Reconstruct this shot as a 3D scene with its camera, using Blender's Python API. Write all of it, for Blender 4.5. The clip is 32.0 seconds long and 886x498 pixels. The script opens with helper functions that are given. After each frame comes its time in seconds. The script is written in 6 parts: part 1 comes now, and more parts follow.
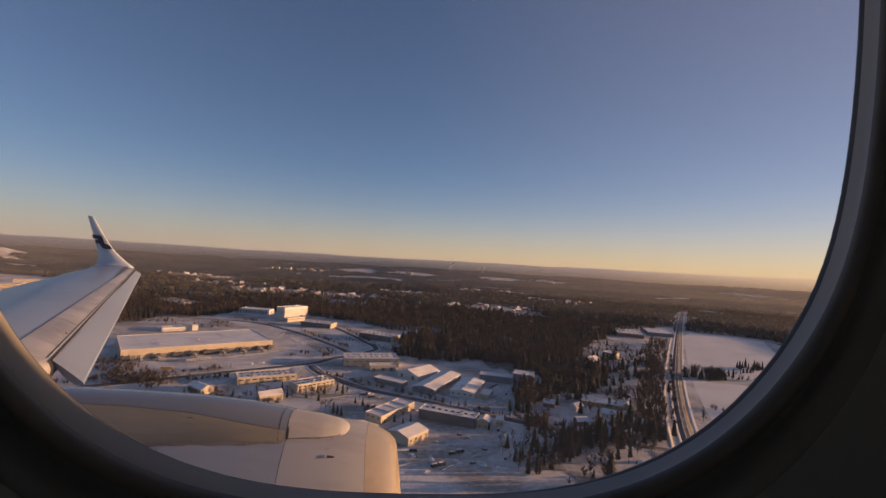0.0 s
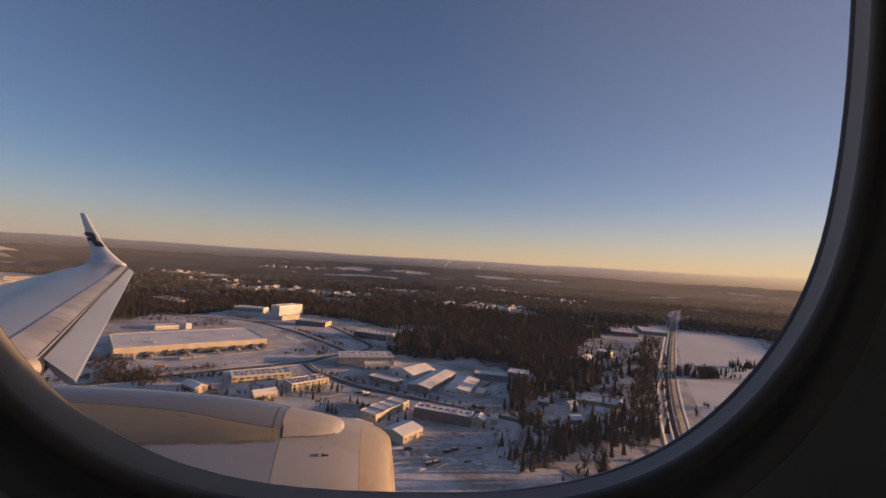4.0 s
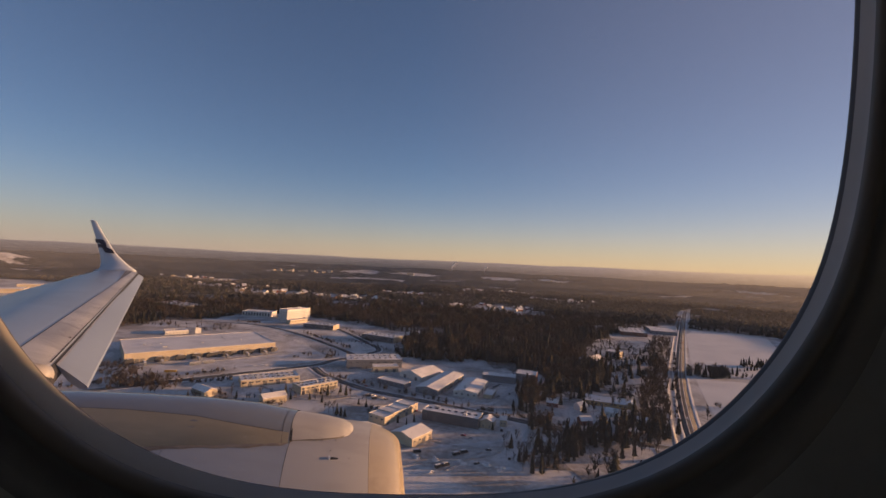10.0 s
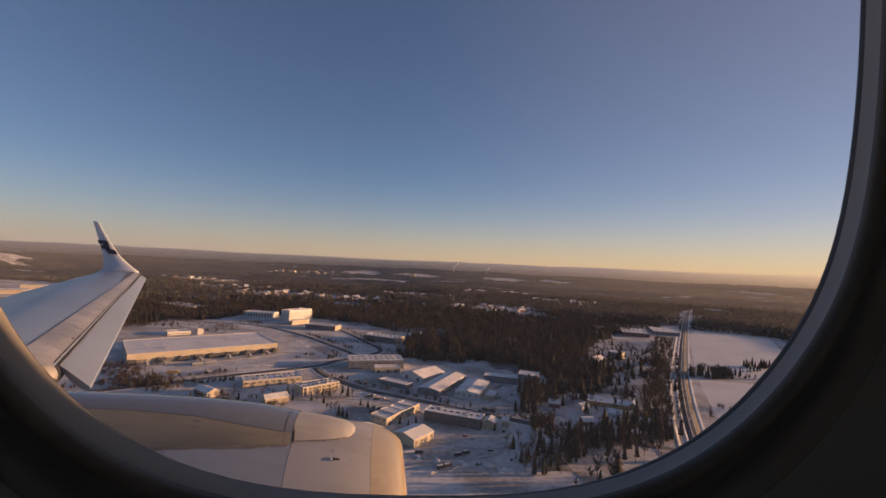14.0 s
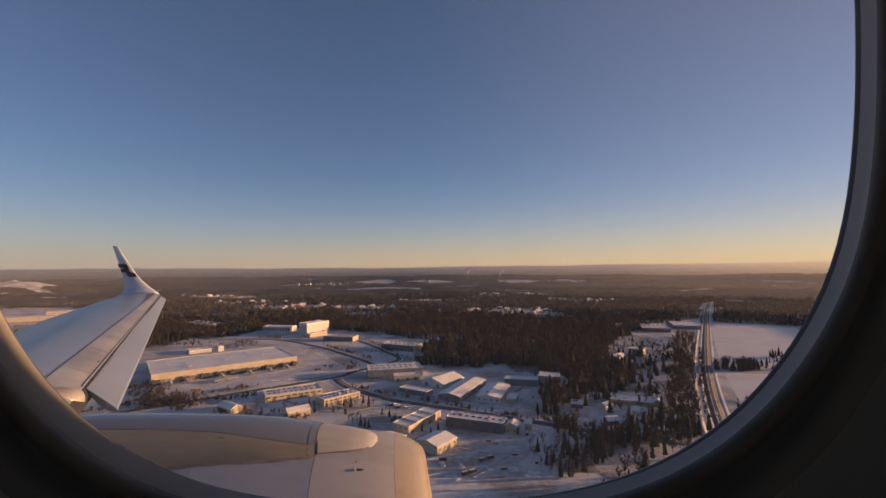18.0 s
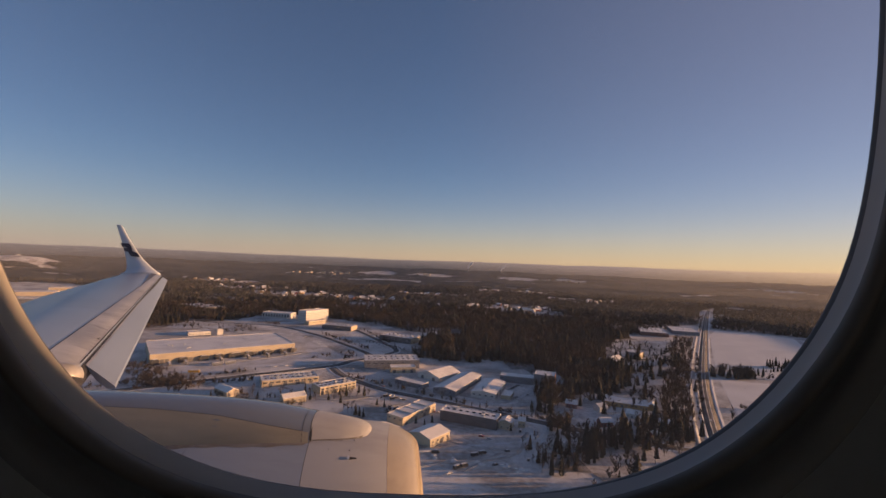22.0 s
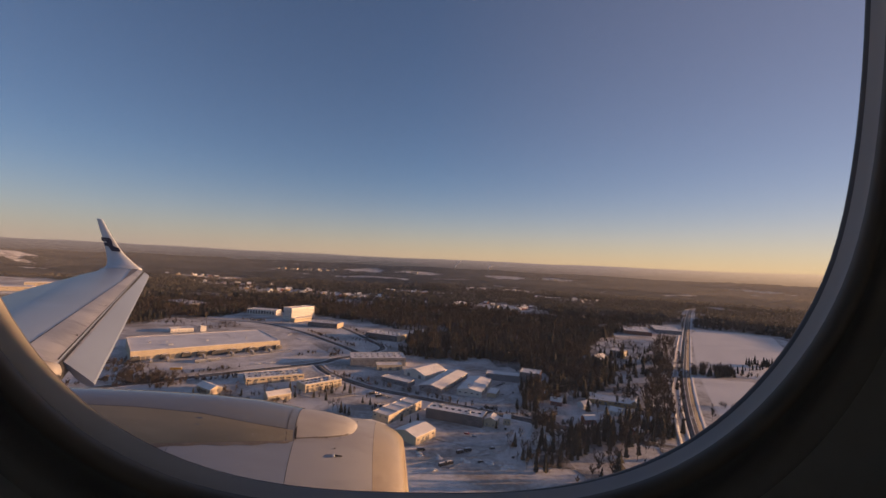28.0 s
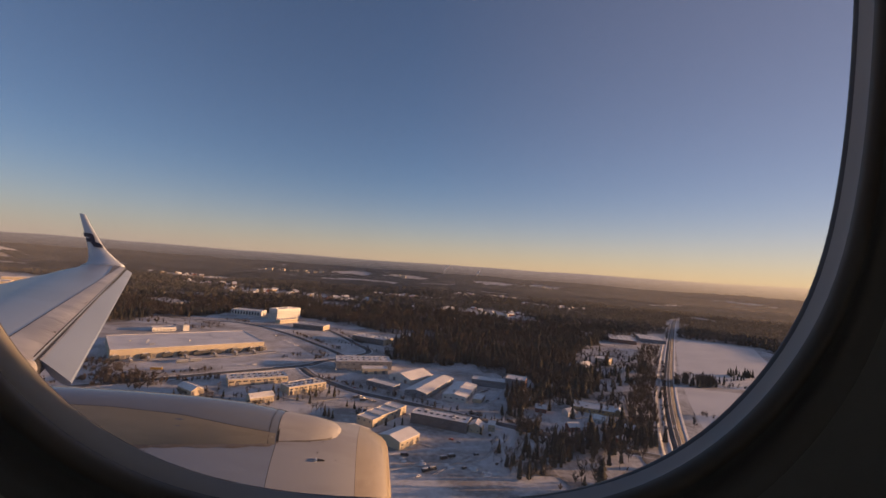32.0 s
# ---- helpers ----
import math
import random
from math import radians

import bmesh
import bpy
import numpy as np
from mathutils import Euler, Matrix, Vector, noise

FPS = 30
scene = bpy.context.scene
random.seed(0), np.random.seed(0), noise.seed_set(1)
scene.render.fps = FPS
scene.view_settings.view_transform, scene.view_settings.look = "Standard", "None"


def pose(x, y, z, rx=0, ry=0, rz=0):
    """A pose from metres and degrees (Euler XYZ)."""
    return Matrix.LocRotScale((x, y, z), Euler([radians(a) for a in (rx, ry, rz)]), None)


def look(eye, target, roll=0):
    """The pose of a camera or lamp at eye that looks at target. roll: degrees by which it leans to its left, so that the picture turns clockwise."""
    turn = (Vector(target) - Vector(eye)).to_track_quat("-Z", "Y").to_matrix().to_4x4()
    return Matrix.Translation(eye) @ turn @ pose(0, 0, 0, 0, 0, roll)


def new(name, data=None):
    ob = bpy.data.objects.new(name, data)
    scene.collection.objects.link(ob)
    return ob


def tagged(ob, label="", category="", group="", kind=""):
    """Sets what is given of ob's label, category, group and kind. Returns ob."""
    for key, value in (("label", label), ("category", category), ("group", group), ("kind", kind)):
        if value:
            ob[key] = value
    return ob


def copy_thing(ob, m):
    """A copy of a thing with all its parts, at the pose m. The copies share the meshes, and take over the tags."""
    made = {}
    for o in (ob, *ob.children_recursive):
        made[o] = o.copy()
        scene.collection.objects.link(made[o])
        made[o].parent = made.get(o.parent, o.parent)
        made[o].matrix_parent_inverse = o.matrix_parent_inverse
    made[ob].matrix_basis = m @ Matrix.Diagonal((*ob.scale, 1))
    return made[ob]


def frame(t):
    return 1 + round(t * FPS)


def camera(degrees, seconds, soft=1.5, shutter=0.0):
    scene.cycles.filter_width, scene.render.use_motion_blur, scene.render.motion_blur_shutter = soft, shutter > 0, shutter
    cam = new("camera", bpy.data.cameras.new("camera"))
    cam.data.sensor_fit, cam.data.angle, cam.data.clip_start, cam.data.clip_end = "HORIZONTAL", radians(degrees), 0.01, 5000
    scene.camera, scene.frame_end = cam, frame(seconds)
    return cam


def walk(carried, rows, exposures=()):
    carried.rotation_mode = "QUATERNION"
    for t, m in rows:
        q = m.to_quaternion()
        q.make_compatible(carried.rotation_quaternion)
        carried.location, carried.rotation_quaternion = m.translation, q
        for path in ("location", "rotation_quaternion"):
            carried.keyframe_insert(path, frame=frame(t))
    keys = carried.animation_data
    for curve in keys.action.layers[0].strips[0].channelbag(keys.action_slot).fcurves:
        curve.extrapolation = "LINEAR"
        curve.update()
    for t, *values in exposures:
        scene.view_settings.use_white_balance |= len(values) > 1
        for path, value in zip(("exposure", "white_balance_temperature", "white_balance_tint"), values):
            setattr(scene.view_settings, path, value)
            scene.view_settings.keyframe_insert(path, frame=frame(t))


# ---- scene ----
LENS = 92.0
EYE = 140.0          # height of the cabin window over the ground
HEADING = 4.0        # the aircraft's nose against the x axis
cam = camera(LENS, 32.0, soft=1.5)
# seconds, sideways shift in the cabin in millimetres, tilt, lean, turn
PATH = (
    (0.0, -0.50, 92.02, -3.41, -0.66),
    (0.5, -0.57, 92.14, -3.38, -0.73),
    (1.0, -0.61, 92.04, -3.48, -0.89),
    (1.5, -0.62, 92.13, -3.51, -0.96),
    (2.0, -0.66, 92.12, -3.26, -0.86),
    (2.5, -0.71, 92.10, -3.38, -0.80),
    (3.0, -0.82, 92.04, -3.24, -0.78),
    (3.5, -0.30, 91.81, -3.69, -1.42),
    (5.5, 0.17, 92.20, -2.97, -0.38),
    (6.0, 0.76, 92.04, -3.15, -0.15),
    (6.5, 0.89, 92.11, -3.52, -0.17),
    (7.0, 1.05, 92.08, -3.14, -0.15),
    (7.5, 1.23, 92.05, -3.13, -0.14),
    (8.0, 1.28, 92.13, -3.01, -0.06),
    (8.5, 1.36, 92.11, -3.03, -0.26),
    (9.0, 1.28, 91.95, -2.91, -0.41),
    (9.5, 1.13, 91.89, -2.97, -0.62),
    (10.0, 0.99, 92.07, -2.81, -0.41),
    (10.5, 1.00, 92.27, -2.47, 0.23),
    (11.0, 0.91, 92.30, -2.65, 0.12),
    (11.5, 0.86, 92.21, -2.55, 0.06),
    (12.0, 0.75, 92.28, -2.59, 0.16),
    (12.5, 0.54, 92.07, -2.62, 0.16),
    (13.0, 0.33, 92.00, -3.00, -0.10),
    (13.5, -0.00, 92.23, -3.00, -0.17),
    (14.0, 0.01, 92.15, -2.75, -0.18),
    (14.5, 1.12, 92.36, -3.51, -0.23),
    (16.5, 2.77, 92.44, -1.29, 2.40),
    (17.0, 4.45, 92.58, -0.78, 2.50),
    (17.5, 4.63, 92.66, -0.59, 2.78),
    (18.0, 4.23, 92.82, 0.39, 1.62),
    (18.5, 3.77, 92.29, 0.13, 1.24),
    (19.0, 3.19, 92.46, -0.60, 1.62),
    (19.5, 2.87, 92.27, -2.03, 1.25),
    (20.0, 2.11, 92.21, -1.95, 1.23),
    (20.5, 2.35, 92.11, -2.99, 1.19),
    (21.0, 2.33, 92.29, -2.54, 2.08),
    (21.5, 2.76, 91.99, -2.02, 1.81),
    (22.0, 2.30, 92.05, -2.32, 1.79),
    (22.5, 2.01, 91.67, -2.48, 1.52),
    (23.0, 1.61, 91.54, -1.98, 1.37),
    (23.5, 1.16, 91.68, -2.43, 0.89),
    (24.0, 0.85, 91.86, -2.69, 0.28),
    (24.5, 0.34, 91.87, -2.75, 0.27),
    (25.0, 0.24, 91.87, -2.96, 0.22),
    (25.5, 0.12, 91.89, -2.91, 0.15),
    (27.5, 0.26, 91.81, -2.88, 0.06),
    (28.0, 0.34, 91.85, -2.86, 0.10),
    (28.5, 0.34, 91.85, -2.73, 0.05),
    (29.0, 0.31, 91.85, -2.87, 0.01),
    (29.5, 0.36, 91.93, -2.79, -0.01),
    (30.0, 0.08, 91.93, -2.59, 0.02),
    (30.5, -0.52, 92.02, -4.43, -0.56),
    (31.0, -1.24, 92.01, -4.77, -1.10),
    (31.5, -1.41, 92.22, -4.37, -1.46),
    (32.0, -1.38, 92.56, -4.27, -1.43),
)
walk(cam, [(t, pose(mm / 1000, 0, EYE, a, b, c)) for t, mm, a, b, c in PATH],
     exposures=[(0.0, 0.55, 7050, 26), (32.0, 0.55, 7050, 26)])

# ---- world and sun ----
SUN_TURN = 83.32      # from the y axis towards the x axis
SUN_HEIGHT = 6.8
world = bpy.data.worlds.new("winter_sky")
scene.world = world
world.use_nodes = True
wn = world.node_tree
sky = wn.nodes.new("ShaderNodeTexSky")
sky.sky_type = "NISHITA"
sky.sun_disc = False
sky.sun_elevation = radians(SUN_HEIGHT)
sky.sun_rotation = radians(SUN_TURN)
sky.altitude = 100
sky.air_density, sky.dust_density, sky.ozone_density = 0.8, 0.36, 2.6
wn.links.new(sky.outputs[0], wn.nodes["Background"].inputs[0])
# low winter haze all round the horizon, warmer towards the sun
st, sh = radians(SUN_TURN), radians(SUN_HEIGHT)
to_sun = Vector((math.sin(st) * math.cos(sh), math.cos(st) * math.cos(sh), math.sin(sh)))
way = wn.nodes.new("ShaderNodeTexCoord")
parts = wn.nodes.new("ShaderNodeSeparateXYZ")
wn.links.new(way.outputs["Generated"], parts.inputs[0])
low = wn.nodes.new("ShaderNodeMapRange")
low.inputs[1].default_value, low.inputs[2].default_value = 0.0, 0.27
low.inputs[3].default_value, low.inputs[4].default_value = 1.0, 0.0
wn.links.new(parts.outputs[2], low.inputs[0])
thin = wn.nodes.new("ShaderNodeMath")
thin.operation = "POWER"
thin.inputs[1].default_value = 3.5
wn.links.new(low.outputs[0], thin.inputs[0])
veil = wn.nodes.new("ShaderNodeMath")
veil.operation = "MULTIPLY"
veil.inputs[1].default_value = 0.85
wn.links.new(thin.outputs[0], veil.inputs[0])
side = wn.nodes.new("ShaderNodeVectorMath")
side.operation = "DOT_PRODUCT"
side.inputs[1].default_value = to_sun
wn.links.new(way.outputs["Generated"], side.inputs[0])
bright = wn.nodes.new("ShaderNodeMapRange")
bright.inputs[1].default_value, bright.inputs[2].default_value = -0.6, 0.8
bright.inputs[3].default_value, bright.inputs[4].default_value = 0.088, 0.124
wn.links.new(side.outputs["Value"], bright.inputs[0])
wn.links.new(bright.outputs[0], wn.nodes["Background"].inputs[1])
warm = wn.nodes.new("ShaderNodeMapRange")
warm.inputs[1].default_value, warm.inputs[2].default_value = -0.5, 1.0
wn.links.new(side.outputs["Value"], warm.inputs[0])
haze = wn.nodes.new("ShaderNodeMix")
haze.data_type = "RGBA"
haze.inputs[6].default_value, haze.inputs[7].default_value = (0.33, 0.275, 0.225, 1), (0.58, 0.425, 0.205, 1)
wn.links.new(warm.outputs[0], haze.inputs[0])
glow = wn.nodes.new("ShaderNodeBackground")
wn.links.new(haze.outputs[2], glow.inputs[0])
both = wn.nodes.new("ShaderNodeMixShader")
wn.links.new(veil.outputs[0], both.inputs[0])
wn.links.new(glow.outputs[0], both.inputs[2])
# the whole sky turns dull lavender on the sun's side
dull = wn.nodes.new("ShaderNodeBackground")
dull.inputs[0].default_value = (0.147, 0.112, 0.100, 1)
sunward = wn.nodes.new("ShaderNodeMapRange")
sunward.inputs[1].default_value, sunward.inputs[2].default_value = 0.1, 0.8
sunward.inputs[3].default_value, sunward.inputs[4].default_value = 0.0, 0.38
wn.links.new(side.outputs["Value"], sunward.inputs[0])
duller = wn.nodes.new("ShaderNodeMixShader")
wn.links.new(sunward.outputs[0], duller.inputs[0])
wn.links.new(wn.nodes["Background"].outputs[0], duller.inputs[1])
wn.links.new(dull.outputs[0], duller.inputs[2])
wn.links.new(duller.outputs[0], both.inputs[1])
wn.links.new(both.outputs[0], wn.nodes["World Output"].inputs[0])
sun = new("sun", bpy.data.lights.new("sun", "SUN"))
sun.data.energy, sun.data.angle, sun.data.color = 5.0, radians(0.8), (1.0, 0.61, 0.29)
sun.matrix_world = look((0, 0, 400), Vector((0, 0, 400)) - to_sun)

# ---- materials ----
def material(name, colour, rough=0.6, metal=0.0, other=None, scale=1.0, amount=0.5, fine=None, bump=0.0, bump_scale=None,
             island=0.0, spec=0.5, obj_random=0.0, streak=None):
    """Base colour, a second colour mixed in by noise at two sizes, relief, and a little change from piece to piece."""
    m = bpy.data.materials.new(name)
    m.use_nodes = True
    nt = m.node_tree
    b = nt.nodes["Principled BSDF"]
    b.inputs["Roughness"].default_value, b.inputs["Metallic"].default_value = rough, metal
    b.inputs["Specular IOR Level"].default_value = spec
    co = nt.nodes.new("ShaderNodeNewGeometry")
    last = nt.nodes.new("ShaderNodeRGB")
    last.outputs[0].default_value = (*colour, 1)
    out = last.outputs[0]
    if other:
        n1 = nt.nodes.new("ShaderNodeTexNoise")
        n1.inputs["Scale"].default_value, n1.inputs["Detail"].default_value = scale, 6
        n2 = nt.nodes.new("ShaderNodeTexNoise")
        n2.inputs["Scale"].default_value, n2.inputs["Detail"].default_value = (fine or scale * 9), 4
        spot = co.outputs["Position"]
        if streak:       # stains drawn out along one direction
            drawn = nt.nodes.new("ShaderNodeVectorMath")
            drawn.operation = "MULTIPLY"
            drawn.inputs[1].default_value = streak
            nt.links.new(spot, drawn.inputs[0])
            spot = drawn.outputs[0]
        for n in (n1, n2):
            nt.links.new(spot, n.inputs["Vector"])
        add = nt.nodes.new("ShaderNodeMath")
        add.operation = "MULTIPLY_ADD"
        nt.links.new(n2.outputs[0], add.inputs[0])
        add.inputs[1].default_value = 0.5
        nt.links.new(n1.outputs[0], add.inputs[2])
        ramp = nt.nodes.new("ShaderNodeMapRange")
        ramp.inputs[1].default_value, ramp.inputs[2].default_value = 0.62, 0.9
        ramp.inputs[4].default_value = amount
        nt.links.new(add.outputs[0], ramp.inputs[0])
        mix = nt.nodes.new("ShaderNodeMix")
        mix.data_type = "RGBA"
        nt.links.new(ramp.outputs[0], mix.inputs[0])
        nt.links.new(out, mix.inputs[6])
        mix.inputs[7].default_value = (*other, 1)
        out = mix.outputs[2]
    if island or obj_random:
        if island:
            source = co.outputs["Random Per Island"]
        else:
            source = nt.nodes.new("ShaderNodeObjectInfo").outputs["Random"]
        r = nt.nodes.new("ShaderNodeMapRange")
        k = island or obj_random
        r.inputs[3].default_value, r.inputs[4].default_value = 1 - k, 1 + k
        nt.links.new(source, r.inputs[0])
        mul = nt.nodes.new("ShaderNodeVectorMath")
        mul.operation = "SCALE"
        nt.links.new(out, mul.inputs[0])
        nt.links.new(r.outputs[0], mul.inputs["Scale"])
        out = mul.outputs[0]
    nt.links.new(out, b.inputs["Base Color"])
    if bump:
        nb = nt.nodes.new("ShaderNodeTexNoise")
        nb.inputs["Scale"].default_value, nb.inputs["Detail"].default_value = bump_scale or scale * 4, 5
        nt.links.new(co.outputs["Position"], nb.inputs["Vector"])
        bp = nt.nodes.new("ShaderNodeBump")
        bp.inputs["Strength"].default_value, bp.inputs["Distance"].default_value = 0.6, bump
        nt.links.new(nb.outputs[0], bp.inputs["Height"])
        nt.links.new(bp.outputs[0], b.inputs["Normal"])
    return m

M = {
    "snow": material("snow", (0.63, 0.61, 0.595), 0.8, other=(0.22, 0.19, 0.165), scale=0.02, fine=0.22, amount=0.85, bump=0.5, bump_scale=0.15),
    "field_snow": material("field_snow", (0.72, 0.70, 0.68), 0.75, other=(0.55, 0.54, 0.54), scale=0.02, fine=0.3, amount=0.6, bump=0.25, bump_scale=0.12),
    "roof_snow": material("roof_snow", (0.83, 0.80, 0.77), 0.75, other=(0.55, 0.53, 0.52), scale=0.05, fine=0.6, amount=0.6, bump=0.08, bump_scale=0.5),
    "asphalt": material("asphalt", (0.050, 0.049, 0.051), 0.8, other=(0.20, 0.195, 0.195), scale=0.06, fine=0.8, amount=0.45),
    "packed_snow": material("packed_snow", (0.43, 0.41, 0.39), 0.75, other=(0.66, 0.65, 0.66), scale=0.05, fine=0.4, amount=0.9, bump=0.15, bump_scale=0.5),
    "road_brown": material("dirty_winter_road", (0.085, 0.072, 0.062), 0.8, other=(0.24, 0.21, 0.185), scale=0.05, fine=0.7, amount=0.55),
    "scrub": material("scrubby_snow", (0.60, 0.57, 0.54), 0.85, other=(0.15, 0.11, 0.08), scale=0.05, fine=0.35, amount=0.9, bump=0.5, bump_scale=0.2),
    "dock": material("dark_dock_cladding", (0.05, 0.048, 0.048), 0.8, other=(0.08, 0.075, 0.07), scale=0.4, amount=0.7),
    "track": material("driven_snow", (0.30, 0.28, 0.26), 0.8, other=(0.55, 0.53, 0.51), scale=0.09, fine=0.7, amount=0.8, bump=0.1, bump_scale=0.7),
    "cream": material("cream_cladding", (0.50, 0.42, 0.30), 0.6, other=(0.36, 0.30, 0.22), scale=0.1, amount=0.5),
    "white_wall": material("white_cladding", (0.62, 0.60, 0.56), 0.55, other=(0.46, 0.44, 0.41), scale=0.12, amount=0.5),
    "grey_wall": material("grey_cladding", (0.20, 0.21, 0.23), 0.5, other=(0.14, 0.145, 0.16), scale=0.15, amount=0.6),
    "dark_wall": material("dark_cladding", (0.12, 0.12, 0.125), 0.5, other=(0.08, 0.08, 0.085), scale=0.15, amount=0.6),
    "brick": material("brick_red", (0.26, 0.12, 0.08), 0.85, other=(0.18, 0.085, 0.06), scale=0.5, amount=0.7),
    "ochre": material("ochre_wall", (0.42, 0.29, 0.14), 0.8, other=(0.32, 0.22, 0.11), scale=0.3, amount=0.6),
    "timber": material("red_timber", (0.22, 0.07, 0.05), 0.8, other=(0.14, 0.05, 0.04), scale=0.8, amount=0.7),
    "glass": material("window_glass", (0.03, 0.035, 0.045), 0.12, spec=0.7),
    "frame": material("window_frame_grey", (0.35, 0.35, 0.36), 0.5),
    "steel": material("galvanised_steel", (0.45, 0.46, 0.47), 0.4, metal=0.7, other=(0.34, 0.34, 0.35), scale=1.5, amount=0.6),
    "rubber": material("black_rubber", (0.02, 0.02, 0.022), 0.75),
    "door": material("dock_door", (0.16, 0.15, 0.15), 0.6, other=(0.10, 0.10, 0.10), scale=0.6, amount=0.6),
    "conifer": material("spruce_needles", (0.024, 0.025, 0.019), 0.9, other=(0.046, 0.041, 0.031), scale=0.12, fine=1.4, amount=0.8, island=0.25, spec=0.15),
    "bare": material("bare_twigs", (0.080, 0.058, 0.042), 0.9, other=(0.05, 0.042, 0.036), scale=0.06, fine=0.9, amount=0.85, island=0.35, spec=0.15),
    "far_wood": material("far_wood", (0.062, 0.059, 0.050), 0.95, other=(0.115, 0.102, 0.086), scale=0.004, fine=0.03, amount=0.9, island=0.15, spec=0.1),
    "trunk": material("bark", (0.09, 0.065, 0.05), 0.9, other=(0.05, 0.038, 0.03), scale=2.0, amount=0.8),
    "floor_wood": material("wood_floor", (0.10, 0.085, 0.07), 0.95, other=(0.55, 0.54, 0.55), scale=0.02, fine=0.16, amount=0.55, bump=0.5, bump_scale=0.3),
    "aircraft_white": material("aircraft_white_paint", (0.55, 0.60, 0.66), 0.38, other=(0.44, 0.46, 0.48), scale=1.3, fine=14, amount=0.5),
    "wing_grey": material("wing_grey_paint", (0.30, 0.355, 0.43), 0.34, other=(0.22, 0.25, 0.30), scale=1.6, fine=12, amount=0.55, streak=(0.14, 1, 1)),
    "slat_paint": material("slat_grey_paint", (0.28, 0.335, 0.42), 0.42, other=(0.22, 0.26, 0.32), scale=1.6, fine=12, amount=0.5, streak=(0.14, 1, 1)),
    "bare_edge": material("worn_leading_edge", (0.50, 0.47, 0.43), 0.38, metal=0.2, other=(0.22, 0.20, 0.185), scale=1.8, fine=15, amount=0.8, bump=0.001, bump_scale=30, streak=(0.25, 1, 1)),
    "cowl": material("cowl_grey_paint", (0.44, 0.43, 0.42), 0.45, other=(0.30, 0.28, 0.27), scale=4.0, fine=26, amount=0.6, streak=(0.14, 1, 1)),
    "lip": material("inlet_lip_metal", (0.52, 0.43, 0.31), 0.36, metal=0.45, other=(0.40, 0.32, 0.23), scale=3.0, fine=24, amount=0.6),
    # the sky's blue reflection on the fairing is put into this base colour
    "pylon": material("pylon_sky_tint", (0.14, 0.18, 0.25), 0.16, other=(0.16, 0.165, 0.175), scale=3.2, fine=20, amount=0.6, spec=0.8, streak=(0.14, 1, 1)),
    "fan_cowl": material("fan_cowl_paint", (0.30, 0.34, 0.40), 0.38, other=(0.22, 0.24, 0.27), scale=3.2, fine=22, amount=0.6, streak=(0.14, 1, 1)),
    # warm reflected tone of the fairing's lower side, painted as its colour
    "pylon_side": material("pylon_side_warm_tint", (0.29, 0.265, 0.20), 0.3, other=(0.19, 0.17, 0.13), scale=3.5, fine=20, amount=0.7, streak=(0.14, 1, 1)),
    # dark tone of the winglet's shade, held in the colour
    "winglet_shade": material("winglet_shade_grey", (0.13, 0.14, 0.17), 1.0, other=(0.24, 0.25, 0.28), scale=2.0, fine=12, amount=0.8, spec=0.03),
    "grime_shade": material("grimy_shaded_joint", (0.12, 0.10, 0.085), 0.7, other=(0.26, 0.23, 0.20), scale=4, fine=40, amount=0.8),
    "gap": material("panel_gap", (0.03, 0.028, 0.028), 0.8),
    "mark": material("navy_blue_paint", (0.012, 0.018, 0.06), 0.4),
    "lip_plastic": material("window_lip_plastic", (0.62, 0.58, 0.54), 0.4, other=(0.55, 0.52, 0.48), scale=9, amount=0.5),
    "reveal": material("window_reveal_plastic", (0.235, 0.205, 0.175), 0.36, other=(0.205, 0.18, 0.155), scale=9, amount=0.5, bump=0.00002, bump_scale=600),
    "trim": material("window_trim_plastic", (0.23, 0.225, 0.225), 0.36, other=(0.19, 0.19, 0.19), scale=9, amount=0.5, bump=0.00002, bump_scale=600),
    "panel": material("cabin_panel_plastic", (0.82, 0.82, 0.81), 0.6, other=(0.70, 0.70, 0.70), scale=9, amount=0.5, bump=0.00003, bump_scale=500),
    "side_panel": material("cabin_side_panel_plastic", (0.42, 0.43, 0.43), 0.6, other=(0.37, 0.375, 0.375), scale=9, amount=0.5, bump=0.00003, bump_scale=500),
    "seal": material("window_seal_rubber", (0.16, 0.15, 0.145), 0.5),
    "carpet": material("cabin_carpet", (0.05, 0.055, 0.08), 0.95, other=(0.035, 0.04, 0.06), scale=20, amount=0.7),
    "red": material("car_red", (0.25, 0.02, 0.02), 0.3), "white": material("car_white", (0.65, 0.65, 0.66), 0.3, other=(0.5, 0.5, 0.5), scale=1, amount=0.5),
    "black": material("car_dark", (0.025, 0.027, 0.032), 0.3), "silver": material("car_silver", (0.35, 0.36, 0.38), 0.3, metal=0.4),
    "yellow": material("yellow_paint", (0.45, 0.27, 0.04), 0.5),
    "frost": material("frost_speck", (0.42, 0.43, 0.45), 0.9, spec=0.2),
    "steam": material("steam", (0.85, 0.85, 0.85), 1.0, spec=0.0),
}

# ---- helpers of this scene ----
def mesh_of(name, bm, mat, smooth=False):
    me = bpy.data.meshes.new(name)
    bmesh.ops.recalc_face_normals(bm, faces=bm.faces)
    bm.to_mesh(me)
    bm.free()
    me.materials.append(mat)
    if smooth:
        for p in me.polygons:
            p.use_smooth = True
    return me

